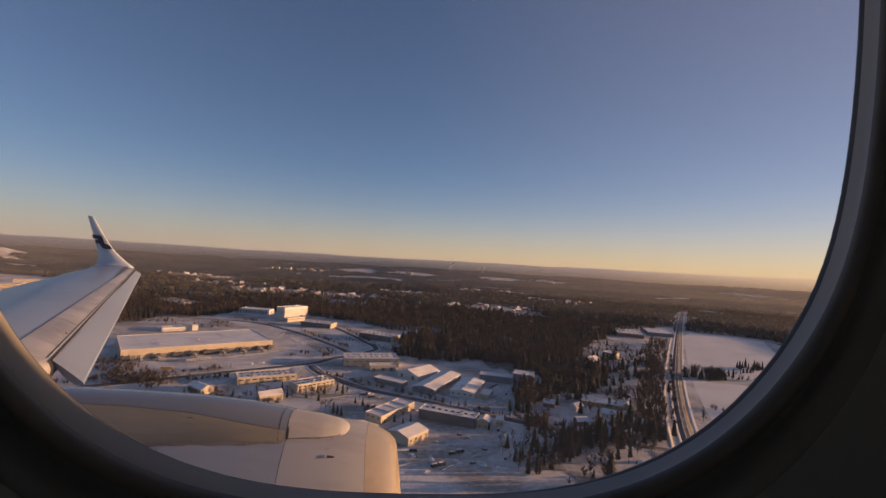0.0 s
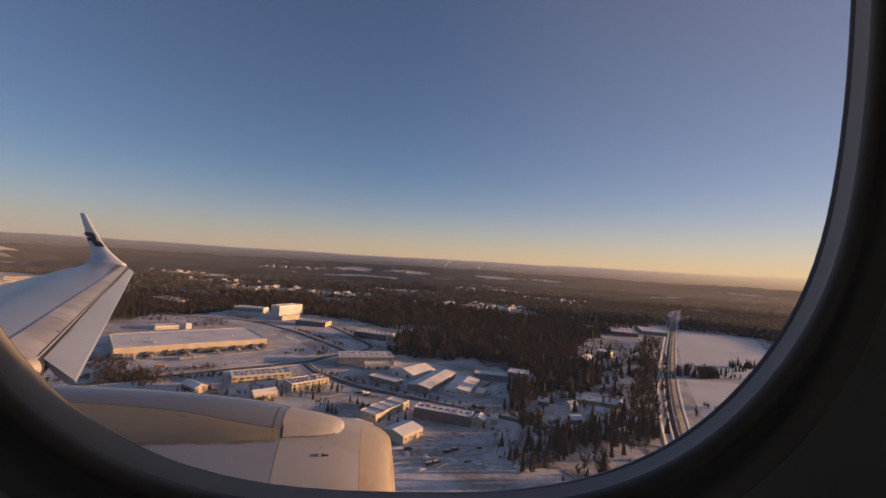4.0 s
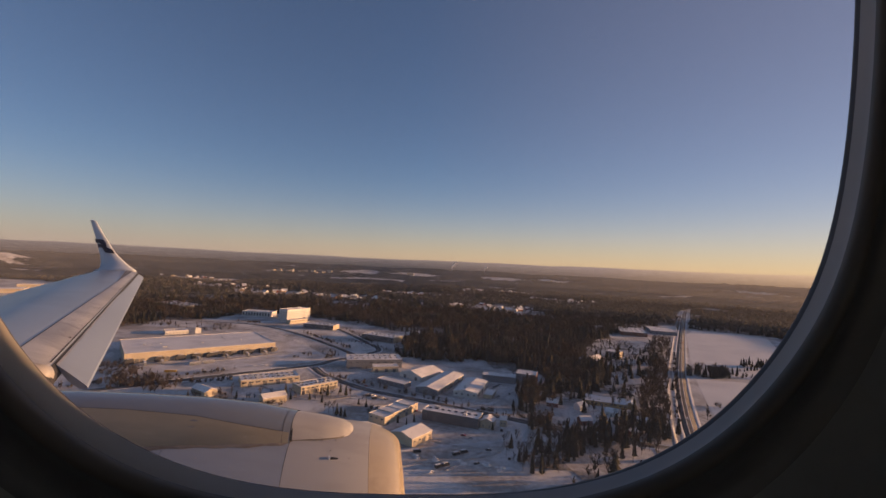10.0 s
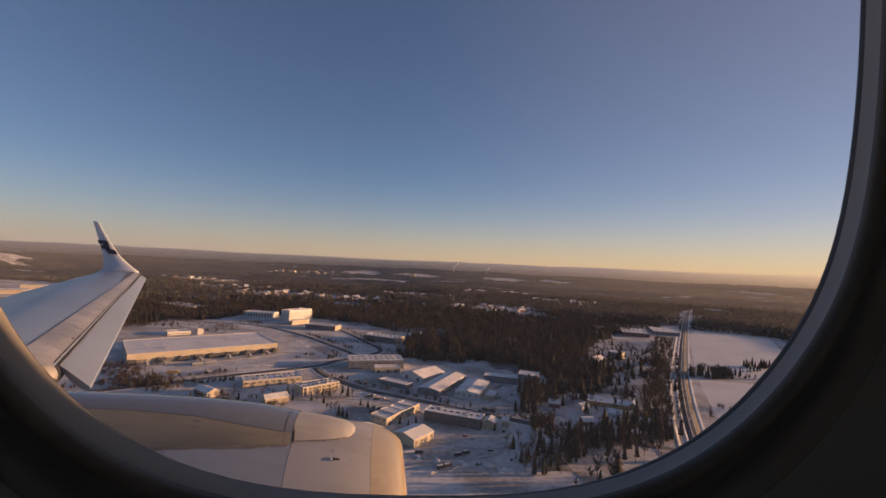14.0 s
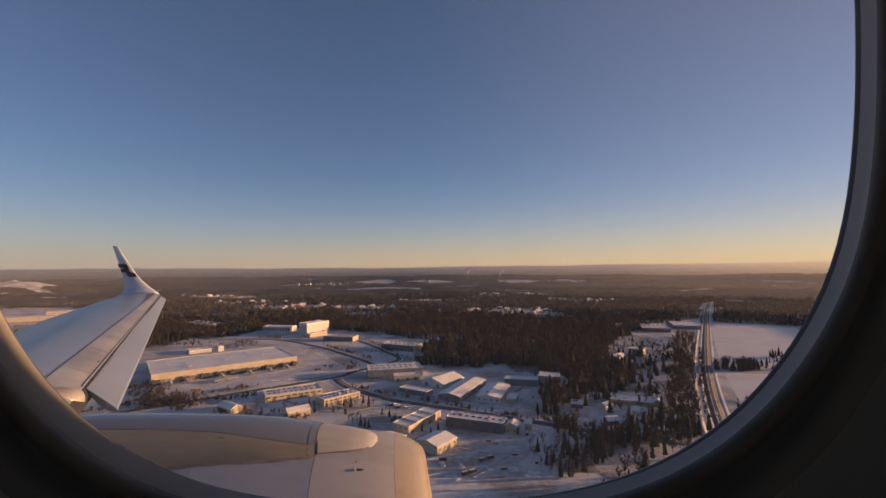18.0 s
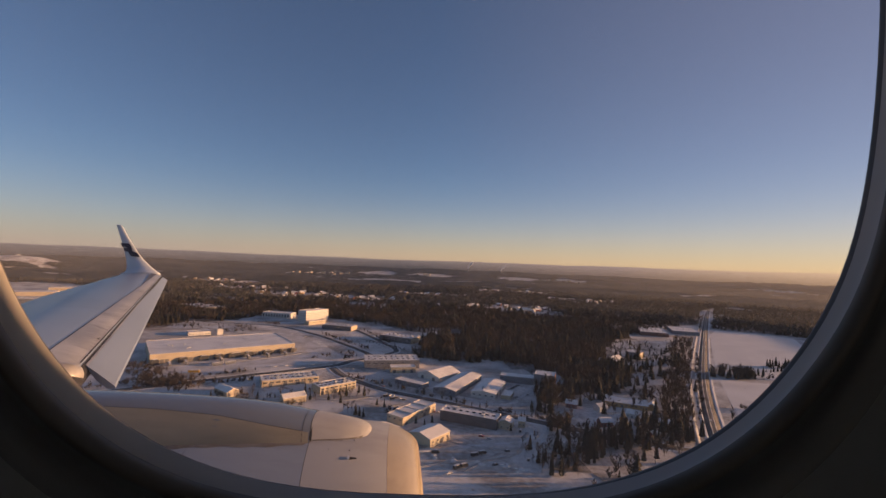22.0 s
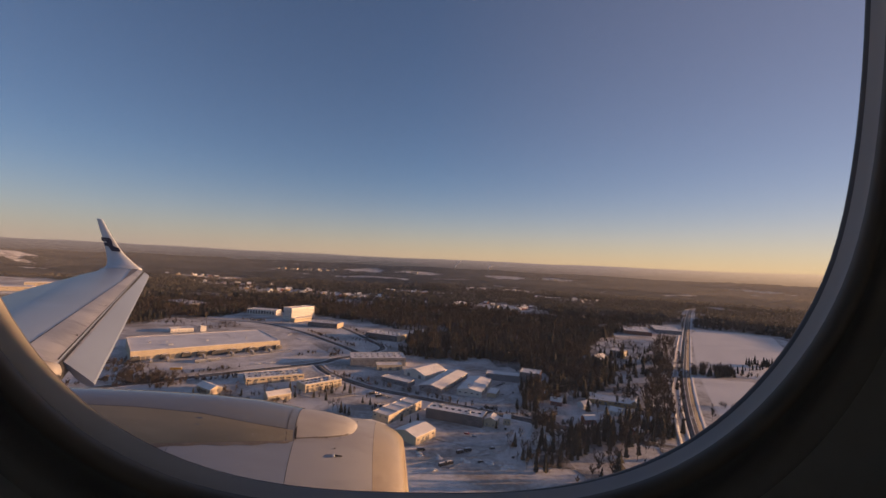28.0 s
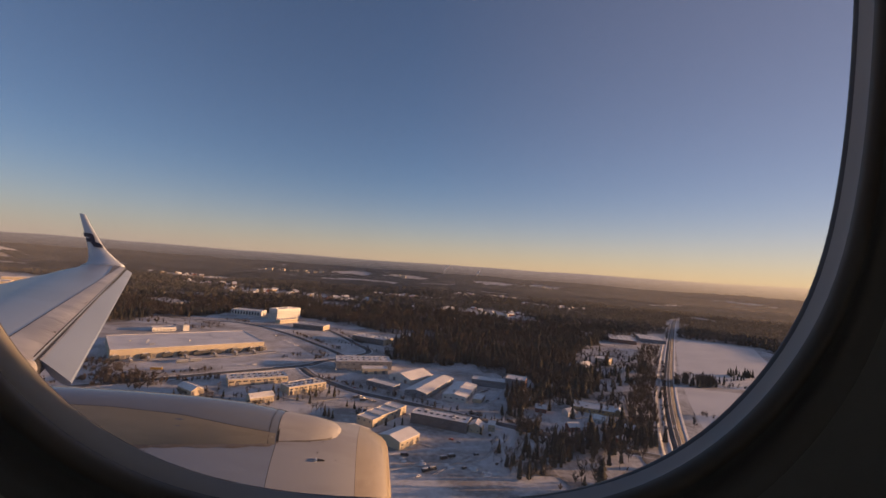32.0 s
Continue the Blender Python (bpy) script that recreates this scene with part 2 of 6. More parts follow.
def part(name, bm, mat, parent, label="", m=None, smooth=False):
    me = bm if isinstance(bm, bpy.types.Mesh) else mesh_of(name, bm, mat, smooth)
    ob = new(name, me)
    ob.parent = parent
    if m is not None:
        ob.matrix_basis = m
    if label:
        ob["label"] = label
    return ob

def thing(name, m, label, category, group="", kind=""):
    ob = new(name)
    ob.matrix_basis = m
    return tagged(ob, label, category, group, kind)

def box(bm, x0, x1, y0, y1, z0, z1):
    v = [bm.verts.new((x, y, z)) for z in (z0, z1) for y in (y0, y1) for x in (x0, x1)]
    for f in ((0, 1, 3, 2), (4, 6, 7, 5), (0, 4, 5, 1), (2, 3, 7, 6), (0, 2, 6, 4), (1, 5, 7, 3)):
        bm.faces.new([v[i] for i in f])
    return bm

def boxes(*rows):
    bm = bmesh.new()
    for r in rows:
        box(bm, *r)
    return bm

def prism(points, z0, z1):
    """A flat outline raised from z0 to z1."""
    bm = bmesh.new()
    lo = [bm.verts.new((x, y, z0)) for x, y in points]
    hi = [bm.verts.new((x, y, z1)) for x, y in points]
    bm.faces.new(lo)
    bm.faces.new(hi)
    n = len(points)
    for i in range(n):
        bm.faces.new((lo[i], lo[(i + 1) % n], hi[(i + 1) % n], hi[i]))
    return bm

def loft(rings, closed=True, caps=False):
    bm = bmesh.new()
    vs = [[bm.verts.new(p) for p in r] for r in rings]
    n = len(rings[0])
    for a, b in zip(vs, vs[1:]):
        for i in range(n if closed else n - 1):
            j = (i + 1) % n
            bm.faces.new((a[i], a[j], b[j], b[i]))
    if caps:
        bm.faces.new(vs[0])
        bm.faces.new(vs[-1])
    return bm

def bulk(name, verts, faces, places, sizes, turns, mat):
    """Many small shapes in one mesh. sizes: (width, height) a place."""
    n, k, nf = len(places), len(verts), len(faces)
    c, s = np.cos(turns)[:, None], np.sin(turns)[:, None]
    vx, vy, vz = verts[None, :, 0], verts[None, :, 1], verts[None, :, 2]
    w, h = sizes[:, :1], sizes[:, 1:]
    V = np.stack([(vx * c - vy * s) * w + places[:, :1], (vx * s + vy * c) * w + places[:, 1:2], vz * h + places[:, 2:]], 2).reshape(-1, 3)
    F = (faces[None] + (np.arange(n) * k)[:, None, None]).reshape(-1)
    me = bpy.data.meshes.new(name)
    me.vertices.add(n * k)
    me.vertices.foreach_set("co", V.astype(np.float32).ravel())
    me.loops.add(len(F))
    me.loops.foreach_set("vertex_index", F.astype(np.int32))
    me.polygons.add(n * nf)
    me.polygons.foreach_set("loop_start", np.arange(0, 3 * n * nf, 3, dtype=np.int32))
    me.materials.append(mat)
    me.update(calc_edges=True)
    me.validate()
    return new(name, me)

def inside(px, py, poly):
    hit = np.zeros(px.shape, bool)
    for (x0, y0), (x1, y1) in zip(poly, poly[1:] + poly[:1]):
        cross = ((y0 > py) != (y1 > py)) & (px < (x1 - x0) * (py - y0) / ((y1 - y0) or 1e-9) + x0)
        hit ^= cross
    return hit

def curve_points(pts, step=8.0):
    """A smooth line through the points."""
    P = [Vector(p) for p in pts]
    P = [P[0] * 2 - P[1]] + P + [P[-1] * 2 - P[-2]]
    out = []
    for a, b, c, d in zip(P, P[1:], P[2:], P[3:]):
        n = max(2, int((c - b).length / step))
        for i in range(n):
            t = i / n
            out.append(0.5 * ((2 * b) + (c - a) * t + (2 * a - 5 * b + 4 * c - d) * t * t + (3 * b - a - 3 * c + d) * t ** 3))
    out.append(P[-2])
    return out

def lie(x, y):
    """Height of the ground."""
    r = np.hypot(x, y)
    far = np.clip((r - 2300) / 2600, 0, 1)
    z = 74 * far ** 1.4
    z = z + np.clip((r - 1100) / 1500, 0, 1) * (6 * np.sin(x / 310 + 1) * np.cos(y / 420) + 4 * np.sin(x / 130 + y / 170))
    hx, hy = (x + 2600) / 260, (y - 2420) / 250
    z = z + (68 + 5 * np.sin(x / 37) * np.sin(y / 53)) * np.exp(-(hx * hx + hy * hy) ** 1.4)
    return z

def rnoise(x, y, size, seed=0):
    """Soft noise on the plan, about -1 to 1."""
    a = np.zeros_like(x)
    rg = np.random.RandomState(seed)
    for i in range(7):
        t, ph = rg.rand() * 6.28, rg.rand() * 6.28
        k = (0.6 + rg.rand() * 1.2) / size * 6.28
        a = a + np.sin((x * math.cos(t) + y * math.sin(t)) * k + ph)
    return a / 3.2

# ---- ground, roads, distance ----
def ground_sheet():
    radii = [0, 60, 120, 180] + list(np.arange(230, 1200, 45)) + list(np.arange(1200, 4960, 94))
    spokes = 240
    bm = bmesh.new()
    rings = []
    for r in radii[1:]:
        ring = []
        for i in range(spokes):
            a = 2 * math.pi * i / spokes
            x, y = r * math.cos(a), r * math.sin(a)
            ring.append(bm.verts.new((x, y, float(lie(np.float64(x), np.float64(y))))))
        rings.append(ring)
    mid = bm.verts.new((0, 0, 0))
    for i in range(spokes):
        bm.faces.new((mid, rings[0][i], rings[0][(i + 1) % spokes]))
    for a, b in zip(rings, rings[1:]):
        for i in range(spokes):
            j = (i + 1) % spokes
            bm.faces.new((a[i], b[i], b[j], a[j]))
    ob = new("ground", mesh_of("ground", bm, M["snow"], True))
    tagged(ob, "snow-covered flat winter ground with bare patches", "ground", kind="structure")

ground_sheet()

def patch(name, pts, mat, label, category, z=0.05, kind="structure"):
    """A field or yard that lies just over the ground."""
    bm = prism(pts, z - 0.4, z)
    ob = new(name, mesh_of(name, bm, mat))
    return tagged(ob, label, category, kind=kind)

def ribbon(name, pts, width, mat, label, z=0.12, category="road", edge=1.2, banks=True):
    """A road with its crown, and ploughed banks of snow along both sides."""
    line = curve_points([(*p, 0) for p in pts])
    rows, left, right = [], [], []
    for i, p in enumerate(line):
        d = (line[min(i + 1, len(line) - 1)] - line[max(i - 1, 0)]).normalized()
        s = Vector((d.y, -d.x, 0))
        zz = float(lie(np.float64(p.x), np.float64(p.y)))
        rows.append([p + s * (u * width / 2) + Vector((0, 0, zz + z + dz)) for u, dz in ((-1, -0.5), (-1, 0), (0, 0.1), (1, 0), (1, -0.5))])
        for side, store in ((-1, left), (1, right)):
            k = 0.75 + 0.5 * noise.noise(p / 9 + Vector((side * 7, 0, 0)))
            store.append([p + s * side * (width / 2 + o) + Vector((0, 0, zz + h * k)) for o, h in ((-0.1, 0.05), (edge * 0.5, 0.5), (edge, 0.55), (edge * 2.0, 0.0))])
    ob = new(name, mesh_of(name, loft(rows, closed=False), mat, True))
    tagged(ob, label, category, kind="structure")
    if banks:
        for store in (left, right):
            bank = new("snow_bank", mesh_of("snow_bank", loft(store, closed=False), M["field_snow"], True))
            tagged(bank, "ploughed bank of snow along the road edge", "snow bank", kind="structure")
    return line

MAIN = [(1010, 1740), (898, 1559), (611, 1069), (438, 769), (343, 601), (286, 494), (241, 404), (200, 315), (150, 215)]
main_line = ribbon("road_main", MAIN, 13, M["road_brown"], "straight brownish two-lane road with snow along its edges", edge=1.8)
ribbon("cycle_path", [(x - 15, y + 5) for x, y in MAIN], 4, M["packed_snow"], "narrow path of packed snow beside the road", banks=False)
for off in (-1.9, 1.9):
    tr = [(x + off * 0.87, y - off * 0.5) for x, y in MAIN]
    ribbon("lane_track", tr, 0.7, M["packed_snow"], "snowy strip between wheel tracks on the road", z=0.24, banks=False)
ribbon("road_estate", [(-420, 360), (-302, 452), (-236, 505), (-159, 565), (-141, 598), (-114, 625), (-98, 650)], 12, M["asphalt"], "dark cleared road through the industrial estate")
ribbon("road_middle", [(-158, 560), (-131, 520), (-76, 473), (-25, 448), (26, 424), (92, 392), (125, 378), (188, 352), (216, 345)], 10.5, M["asphalt"], "dark cleared road between the sheds")
ribbon("road_north", [(-520, 880), (-425, 879), (-351, 866), (-256, 793), (-176, 708), (-132, 655), (-114, 628)], 10, M["asphalt"], "dark road past the warehouse yard")
ribbon("road_offices", [(-230, 900), (-183, 844), (-121, 743), (-90, 685), (-104, 645)], 9, M["asphalt"], "dark cleared road beside the offices")
ribbon("road_yard", [(-40, 318), (-5, 331), (21, 340), (50, 347), (70, 362), (74, 380), (66, 396)], 6, M["packed_snow"], "curved yard track of packed snow", banks=False)
ribbon("road_sheds", [(-30, 452), (-10, 470), (50, 440), (75, 470), (92, 505)], 6, M["packed_snow"], "packed snow drive between sheds", banks=False, z=0.1)
ribbon("road_bottom", [(84, 318), (78, 335), (77, 355), (92, 390)], 6, M["packed_snow"], "packed snow lane past the gardens", banks=False)
for k, (trail, wide) in enumerate((([(-30, 296), (0, 308), (30, 316), (52, 330), (60, 352), (66, 372)], 3.2), ([(-8, 352), (10, 340), (34, 334), (54, 338)], 4.5), ([(10, 296), (24, 312), (40, 330)], 2.6),
                               ([(70, 520), (60, 500), (66, 470), (84, 440)], 4), ([(-100, 560), (-78, 545), (-50, 520), (-20, 470)], 4), ([(-60, 420), (-40, 430), (-20, 425)], 3.5),
                               ([(-392, 512), (-330, 540), (-262, 590), (-220, 640)], 7), ([(-190, 470), (-150, 440), (-110, 430), (-80, 450)], 4),
                               ([(-640, 880), (-520, 830), (-430, 790), (-380, 770)], 6), ([(150, 430), (180, 440), (215, 435), (235, 420)], 4), ([(270, 690), (300, 700), (330, 720)], 8))):
    ribbon("wheel_track", trail, wide, M["track"], "driven track of brownish packed snow", z=0.1 + 0.012 * k, banks=False, category="track")
ribbon("road_far", [(-1500, 1180), (-1100, 1010), (-800, 930), (-520, 882)], 8, M["packed_snow"], "far road of packed snow through the woods", banks=False)

patch("warehouse_yard", [(-395, 505), (-290, 500), (-170, 582), (-150, 612), (-205, 690), (-300, 800), (-330, 790), (-235, 640)], M["packed_snow"], "wide truck yard of packed snow", "yard", 0.06)
patch("field_north", [(374, 619), (455, 770), (600, 1030), (668, 1120), (800, 1040), (640, 780), (560, 640), (500, 590)], M["field_snow"], "open snow-covered field beside the road", "field", 0.07)
patch("field_south", [(300, 470), (358, 590), (480, 575), (640, 520), (600, 380), (330, 330), (262, 380)], M["field_snow"], "open snow-covered field beside the road", "field", 0.07)

# last ridge, far behind everything else; its haze is painted as a glow
def backdrop():
    bm = bmesh.new()
    lo, hi = [], []
    for i in range(1081):
        a = math.radians(i / 3)
        x, y = 4965 * math.cos(a), 4965 * math.sin(a)
        top = 171 + 38 * max(0.0, (x * to_sun.x + y * to_sun.y) / 4965) + 9 * noise.noise(Vector((x / 900, y / 900, 0))) + 5 * noise.noise(Vector((x / 260, y / 260, 3))) + 2 * noise.noise(Vector((x / 70, y / 70, 5)))
        lo.append(bm.verts.new((x, y, 10)))
        hi.append(bm.verts.new((x, y, top)))
    for i in range(1080):
        bm.faces.new((lo[i], lo[i + 1], hi[i + 1], hi[i]))
    m = bpy.data.materials.new("ridge_haze_glow")
    m.use_nodes = True
    nt = m.node_tree
    nt.nodes.remove(nt.nodes["Principled BSDF"])
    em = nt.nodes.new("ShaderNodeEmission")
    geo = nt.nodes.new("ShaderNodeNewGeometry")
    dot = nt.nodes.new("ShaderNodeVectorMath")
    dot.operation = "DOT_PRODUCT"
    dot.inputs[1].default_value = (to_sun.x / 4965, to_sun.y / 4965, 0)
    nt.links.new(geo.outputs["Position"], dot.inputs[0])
    # emission ramp paints the haze brighter and warmer towards the sun
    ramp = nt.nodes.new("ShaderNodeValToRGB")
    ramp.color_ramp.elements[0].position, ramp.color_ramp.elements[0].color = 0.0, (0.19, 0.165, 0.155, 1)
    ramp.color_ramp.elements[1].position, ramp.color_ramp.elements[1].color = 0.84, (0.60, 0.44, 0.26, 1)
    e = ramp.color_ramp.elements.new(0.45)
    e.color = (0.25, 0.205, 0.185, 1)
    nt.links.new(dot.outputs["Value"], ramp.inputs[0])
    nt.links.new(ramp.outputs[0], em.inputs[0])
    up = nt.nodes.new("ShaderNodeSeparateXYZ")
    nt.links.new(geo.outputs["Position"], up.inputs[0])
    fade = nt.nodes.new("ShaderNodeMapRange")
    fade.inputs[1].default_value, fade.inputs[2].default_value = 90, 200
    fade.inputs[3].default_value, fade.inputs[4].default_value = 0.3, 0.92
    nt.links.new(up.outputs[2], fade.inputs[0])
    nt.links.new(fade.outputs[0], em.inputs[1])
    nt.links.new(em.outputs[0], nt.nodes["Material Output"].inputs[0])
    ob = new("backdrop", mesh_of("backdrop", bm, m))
    tagged(ob, "far ridge along the horizon with its haze painted as glow", "backdrop", kind="structure")

backdrop()

# added see-through shells that imitate distance haze over the far woods, lit by sun and sky
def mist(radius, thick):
    m = bpy.data.materials.new("haze_veil")
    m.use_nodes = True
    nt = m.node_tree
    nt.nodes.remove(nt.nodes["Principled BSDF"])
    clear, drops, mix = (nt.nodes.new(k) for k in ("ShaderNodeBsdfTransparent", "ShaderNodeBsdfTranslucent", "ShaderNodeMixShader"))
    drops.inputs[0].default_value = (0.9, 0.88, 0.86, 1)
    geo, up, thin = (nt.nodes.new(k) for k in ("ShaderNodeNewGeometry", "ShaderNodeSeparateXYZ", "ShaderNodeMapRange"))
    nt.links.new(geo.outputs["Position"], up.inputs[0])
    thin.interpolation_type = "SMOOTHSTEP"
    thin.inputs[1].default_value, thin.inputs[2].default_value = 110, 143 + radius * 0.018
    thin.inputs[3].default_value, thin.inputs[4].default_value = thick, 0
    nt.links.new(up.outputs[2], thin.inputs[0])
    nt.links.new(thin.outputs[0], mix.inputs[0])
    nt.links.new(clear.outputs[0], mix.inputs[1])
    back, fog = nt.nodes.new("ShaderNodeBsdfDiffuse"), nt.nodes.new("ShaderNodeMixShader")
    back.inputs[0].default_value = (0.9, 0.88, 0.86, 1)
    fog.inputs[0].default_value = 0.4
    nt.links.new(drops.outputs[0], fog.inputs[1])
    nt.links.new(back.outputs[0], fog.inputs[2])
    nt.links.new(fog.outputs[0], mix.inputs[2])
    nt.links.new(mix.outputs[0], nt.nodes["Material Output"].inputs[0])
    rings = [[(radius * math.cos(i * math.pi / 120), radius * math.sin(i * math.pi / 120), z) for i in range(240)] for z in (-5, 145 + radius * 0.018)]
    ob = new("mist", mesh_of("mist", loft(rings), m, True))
    tagged(ob, "thin see-through shell standing in for distance haze over far woods", "mist", kind="structure")

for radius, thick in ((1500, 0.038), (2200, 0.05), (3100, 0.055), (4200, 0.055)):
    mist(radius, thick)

# ---- woods ----
WOOD = [(-49, 641), (-55, 760), (-38, 844), (60, 930), (81, 1119), (371, 1213), (371, 960), (331, 878), (285, 780), (240, 690), (205, 600), (150, 525),
        (112, 440), (98, 425), (92, 460), (100, 500), (140, 515), (142, 570), (100, 600), (64, 640), (-11, 622)]
CLEAR = [
    [(-1900, 1560), (-1500, 960), (-1000, 900), (-900, 1150), (-1300, 1640), (-1620, 1740)],
    [(-560, 560), (-100, 420), (160, 380), (120, 600), (-40, 640), (-60, 830), (-130, 930), (-280, 1010), (-430, 1060), (-500, 1010), (-520, 880)],
    [(364, 619), (425, 745), (330, 800), (380, 960), (420, 990), (640, 1210), (690, 1140), (830, 1050), (700, 760), (620, 600)],
    [(200, 260), (700, 260), (760, 640), (364, 619), (300, 560)],
    [(-2860, 2270), (-2600, 2200), (-2400, 2300), (-2370, 2520), (-2560, 2680), (-2860, 2620)],
    [(-780, 1060), (-560, 990), (-520, 1060), (-700, 1150)],
    [(440, 220), (560, 220), (860, 700), (1130, 1080), (1050, 1120), (700, 690)],
    [(1130, 1130), (1440, 1190), (1034, 650), (727, 420), (800, 560)],
    [(640, 380), (850, 640), (1010, 900), (1300, 800), (1520, 880), (1400, 540), (1130, 200), (880, 200), (700, 330)],
    [(-1640, 560), (-1300, 470), (-640, 430), (-640, 560), (-900, 800), (-1200, 1000), (-1640, 880)],
]
WOOD_EDGE = [(130, 500), (180, 500), (215, 540), (240, 600), (252, 640), (225, 662), (200, 600), (150, 525)]
GARDENS = [(80, 240), (215, 300), (262, 400), (330, 560), (400, 700), (420, 800), (330, 860), (290, 770), (240, 690), (200, 590), (150, 520), (115, 440), (98, 415), (80, 350)]
BELT = [(205, 372), (238, 432), (300, 548), (355, 645), (420, 770), (500, 900), (470, 915), (385, 790), (325, 660), (270, 560), (215, 450), (180, 380)]
SUBURBS = [(-640, 1640, 230, 150), (-330, 1560, 160, 90), (190, 1480, 190, 120), (-120, 1950, 210, 110), (560, 1900, 200, 120), (-930, 1900, 220, 130), (330, 2350, 260, 130), (-1250, 2250, 250, 140)]
FIELDS = [(-690, 3790, 190, 340), (-180, 3850, 210, 310), (575, 3810, 200, 290), (977, 3725, 140, 260), (2295, 3090, 180, 340), (-430, 3000, 330, 120), (60, 3150, 260, 80), (-150, 2650, 120, 50), (650, 2900, 200, 60), (1500, 2600, 260, 70), (-900, 2500, 120, 50), (250, 2700, 150, 40), (1150, 3300, 300, 60), (2300, 2250, 260, 60)]

def wooded(x, y):
    r = np.hypot(x, y)
    w = (y > 905 + 25 * np.sin(x / 60)) | (x < -560) & (y > 640) | (x > 760) & (y > 330)
    for poly in CLEAR:
        w &= ~inside(x, y, poly)
    w |= inside(x + 12 * rnoise(x, y, 48, 41), y + 16 * rnoise(x, y, 60, 42), WOOD)
    w |= inside(x + 8 * rnoise(x, y, 30, 43), y, WOOD_EDGE)
    w &= ~inside(x, y, [(222, 636), (262, 640), (330, 700), (340, 762), (290, 775), (245, 705)])
    w |= inside(x, y, GARDENS) & (rnoise(x, y, 26, 17) + 0.6 * rnoise(x, y, 9, 18) > 0.86)
    w |= inside(x, y, BELT) & (rnoise(x, y, 14, 19) > 0.0)
    w |= inside(x, y, [(-640, 850), (-500, 890), (-440, 1061), (-924, 1368), (-900, 900)])
    for cx, cy, rx, ry in SUBURBS:
        w &= ((x - cx) / rx) ** 2 + ((y - cy) / ry) ** 2 + 0.55 * rnoise(x, y, 90, 5) > 0.75
    for cx, cy, rx, ry in FIELDS:
        w &= ((x - cx) / rx) ** 2 + ((y - cy) / ry) ** 2 + 0.4 * rnoise(x, y, 160, 8) > 1
    w &= ~((rnoise(x * 0.4, y, 210, 3) > 0.72) & (r > 1250))
    w &= ~((rnoise(x * 0.5, y, 95, 31) > 0.95) & (r > 1150))
    along = np.clip((y - 215) / (1740 - 215), 0, 1)
    road_x = np.interp(y, [p[1] for p in MAIN[::-1]], [p[0] for p in MAIN[::-1]])
    w &= (abs(x - road_x) > 17 + 6 * along) | (y > 1740)
    return w & (r > 240)

def cone_tree(rows, sides, seed):
    """A spruce of ragged rings of boughs: unit width and height."""
    rg = np.random.RandomState(seed)
    V, F = [], []
    for k in range(rows):
        z0, z1 = 0.08 + 0.86 * k / rows, min(1.0, 0.08 + 0.86 * (k + 1.55) / rows)
        r = 0.5 * (1 - k / rows) ** 0.85 + 0.03
        top = len(V)
        V.append((0, 0, z1))
        for i in range(sides):
            a = 6.2832 * (i + rg.rand() * 0.5) / sides
            q = r * (1.0 if i % 2 else 0.62) * (0.8 + 0.4 * rg.rand())
            V.append((q * math.cos(a), q * math.sin(a), z0 + (0.05 if i % 2 else -0.01) * rg.rand()))
        for i in range(sides):
            F.append((top, top + 1 + i, top + 1 + (i + 1) % sides))
    return np.array(V), np.array(F)

def twig_tree(count, seed, low=0.25, thick=0.02):
    """A bare tree: a tapered trunk, limbs, and many thin upswept twigs with gaps between them; unit width and height."""
    rg = np.random.RandomState(seed)
    V, F = [], []
    def sliver(a, b, w):
        d = np.cross(b - a, rg.randn(3))
        d = d / (np.linalg.norm(d) + 1e-6) * w
        n = len(V)
        V.extend([tuple(a + d), tuple(a - d), tuple(b)])
        F.append((n, n + 1, n + 2))
    limbs = []
    for k in range(7):
        a = rg.rand() * 6.28
        z = low + 0.4 * rg.rand()
        end = np.array([math.cos(a) * (0.3 + 0.12 * rg.rand()), math.sin(a) * (0.3 + 0.12 * rg.rand()), min(0.95, z + 0.22 + 0.2 * rg.rand())])
        limbs.append((np.array([0.0, 0.0, z]), end))
        sliver(limbs[-1][0], end, thick * 0.7)
    limbs.append((np.array([0.0, 0.0, low]), np.array([0.0, 0.0, 1.0])))
    for k in range(count):
        p, q = limbs[rg.randint(len(limbs))]
        a = p + (q - p) * (0.25 + 0.7 * rg.rand())
        b = a + np.array([rg.randn() * 0.13, rg.randn() * 0.13, 0.05 + 0.16 * rg.rand()])
        sliver(a, b, thick * (0.7 + 0.9 * rg.rand()))
    n = len(V)
    V += [(0.025, 0, 0), (-0.012, 0.02, 0), (-0.012, -0.02, 0), (0, 0, 0.75)]
    F += [(n, n + 1, n + 3), (n + 1, n + 2, n + 3), (n + 2, n, n + 3)]
    return np.array(V), np.array(F)

def scatter(spacing, r0, r1, seed, half=1.12):
    rg = np.random.RandomState(seed)
    gx, gy = np.meshgrid(np.arange(-r1, r1, spacing), np.arange(-50, r1, spacing))
    x = gx.ravel() + (rg.rand(gx.size) - 0.5) * spacing * 1.3
    y = gy.ravel() + (rg.rand(gx.size) - 0.5) * spacing * 1.3
    r = np.hypot(x, y)
    k = (r >= r0) & (r < r1) & (abs(np.arctan2(x, y)) < half)
    x, y = x[k], y[k]
    k = wooded(x, y)
    return x[k], y[k], rg

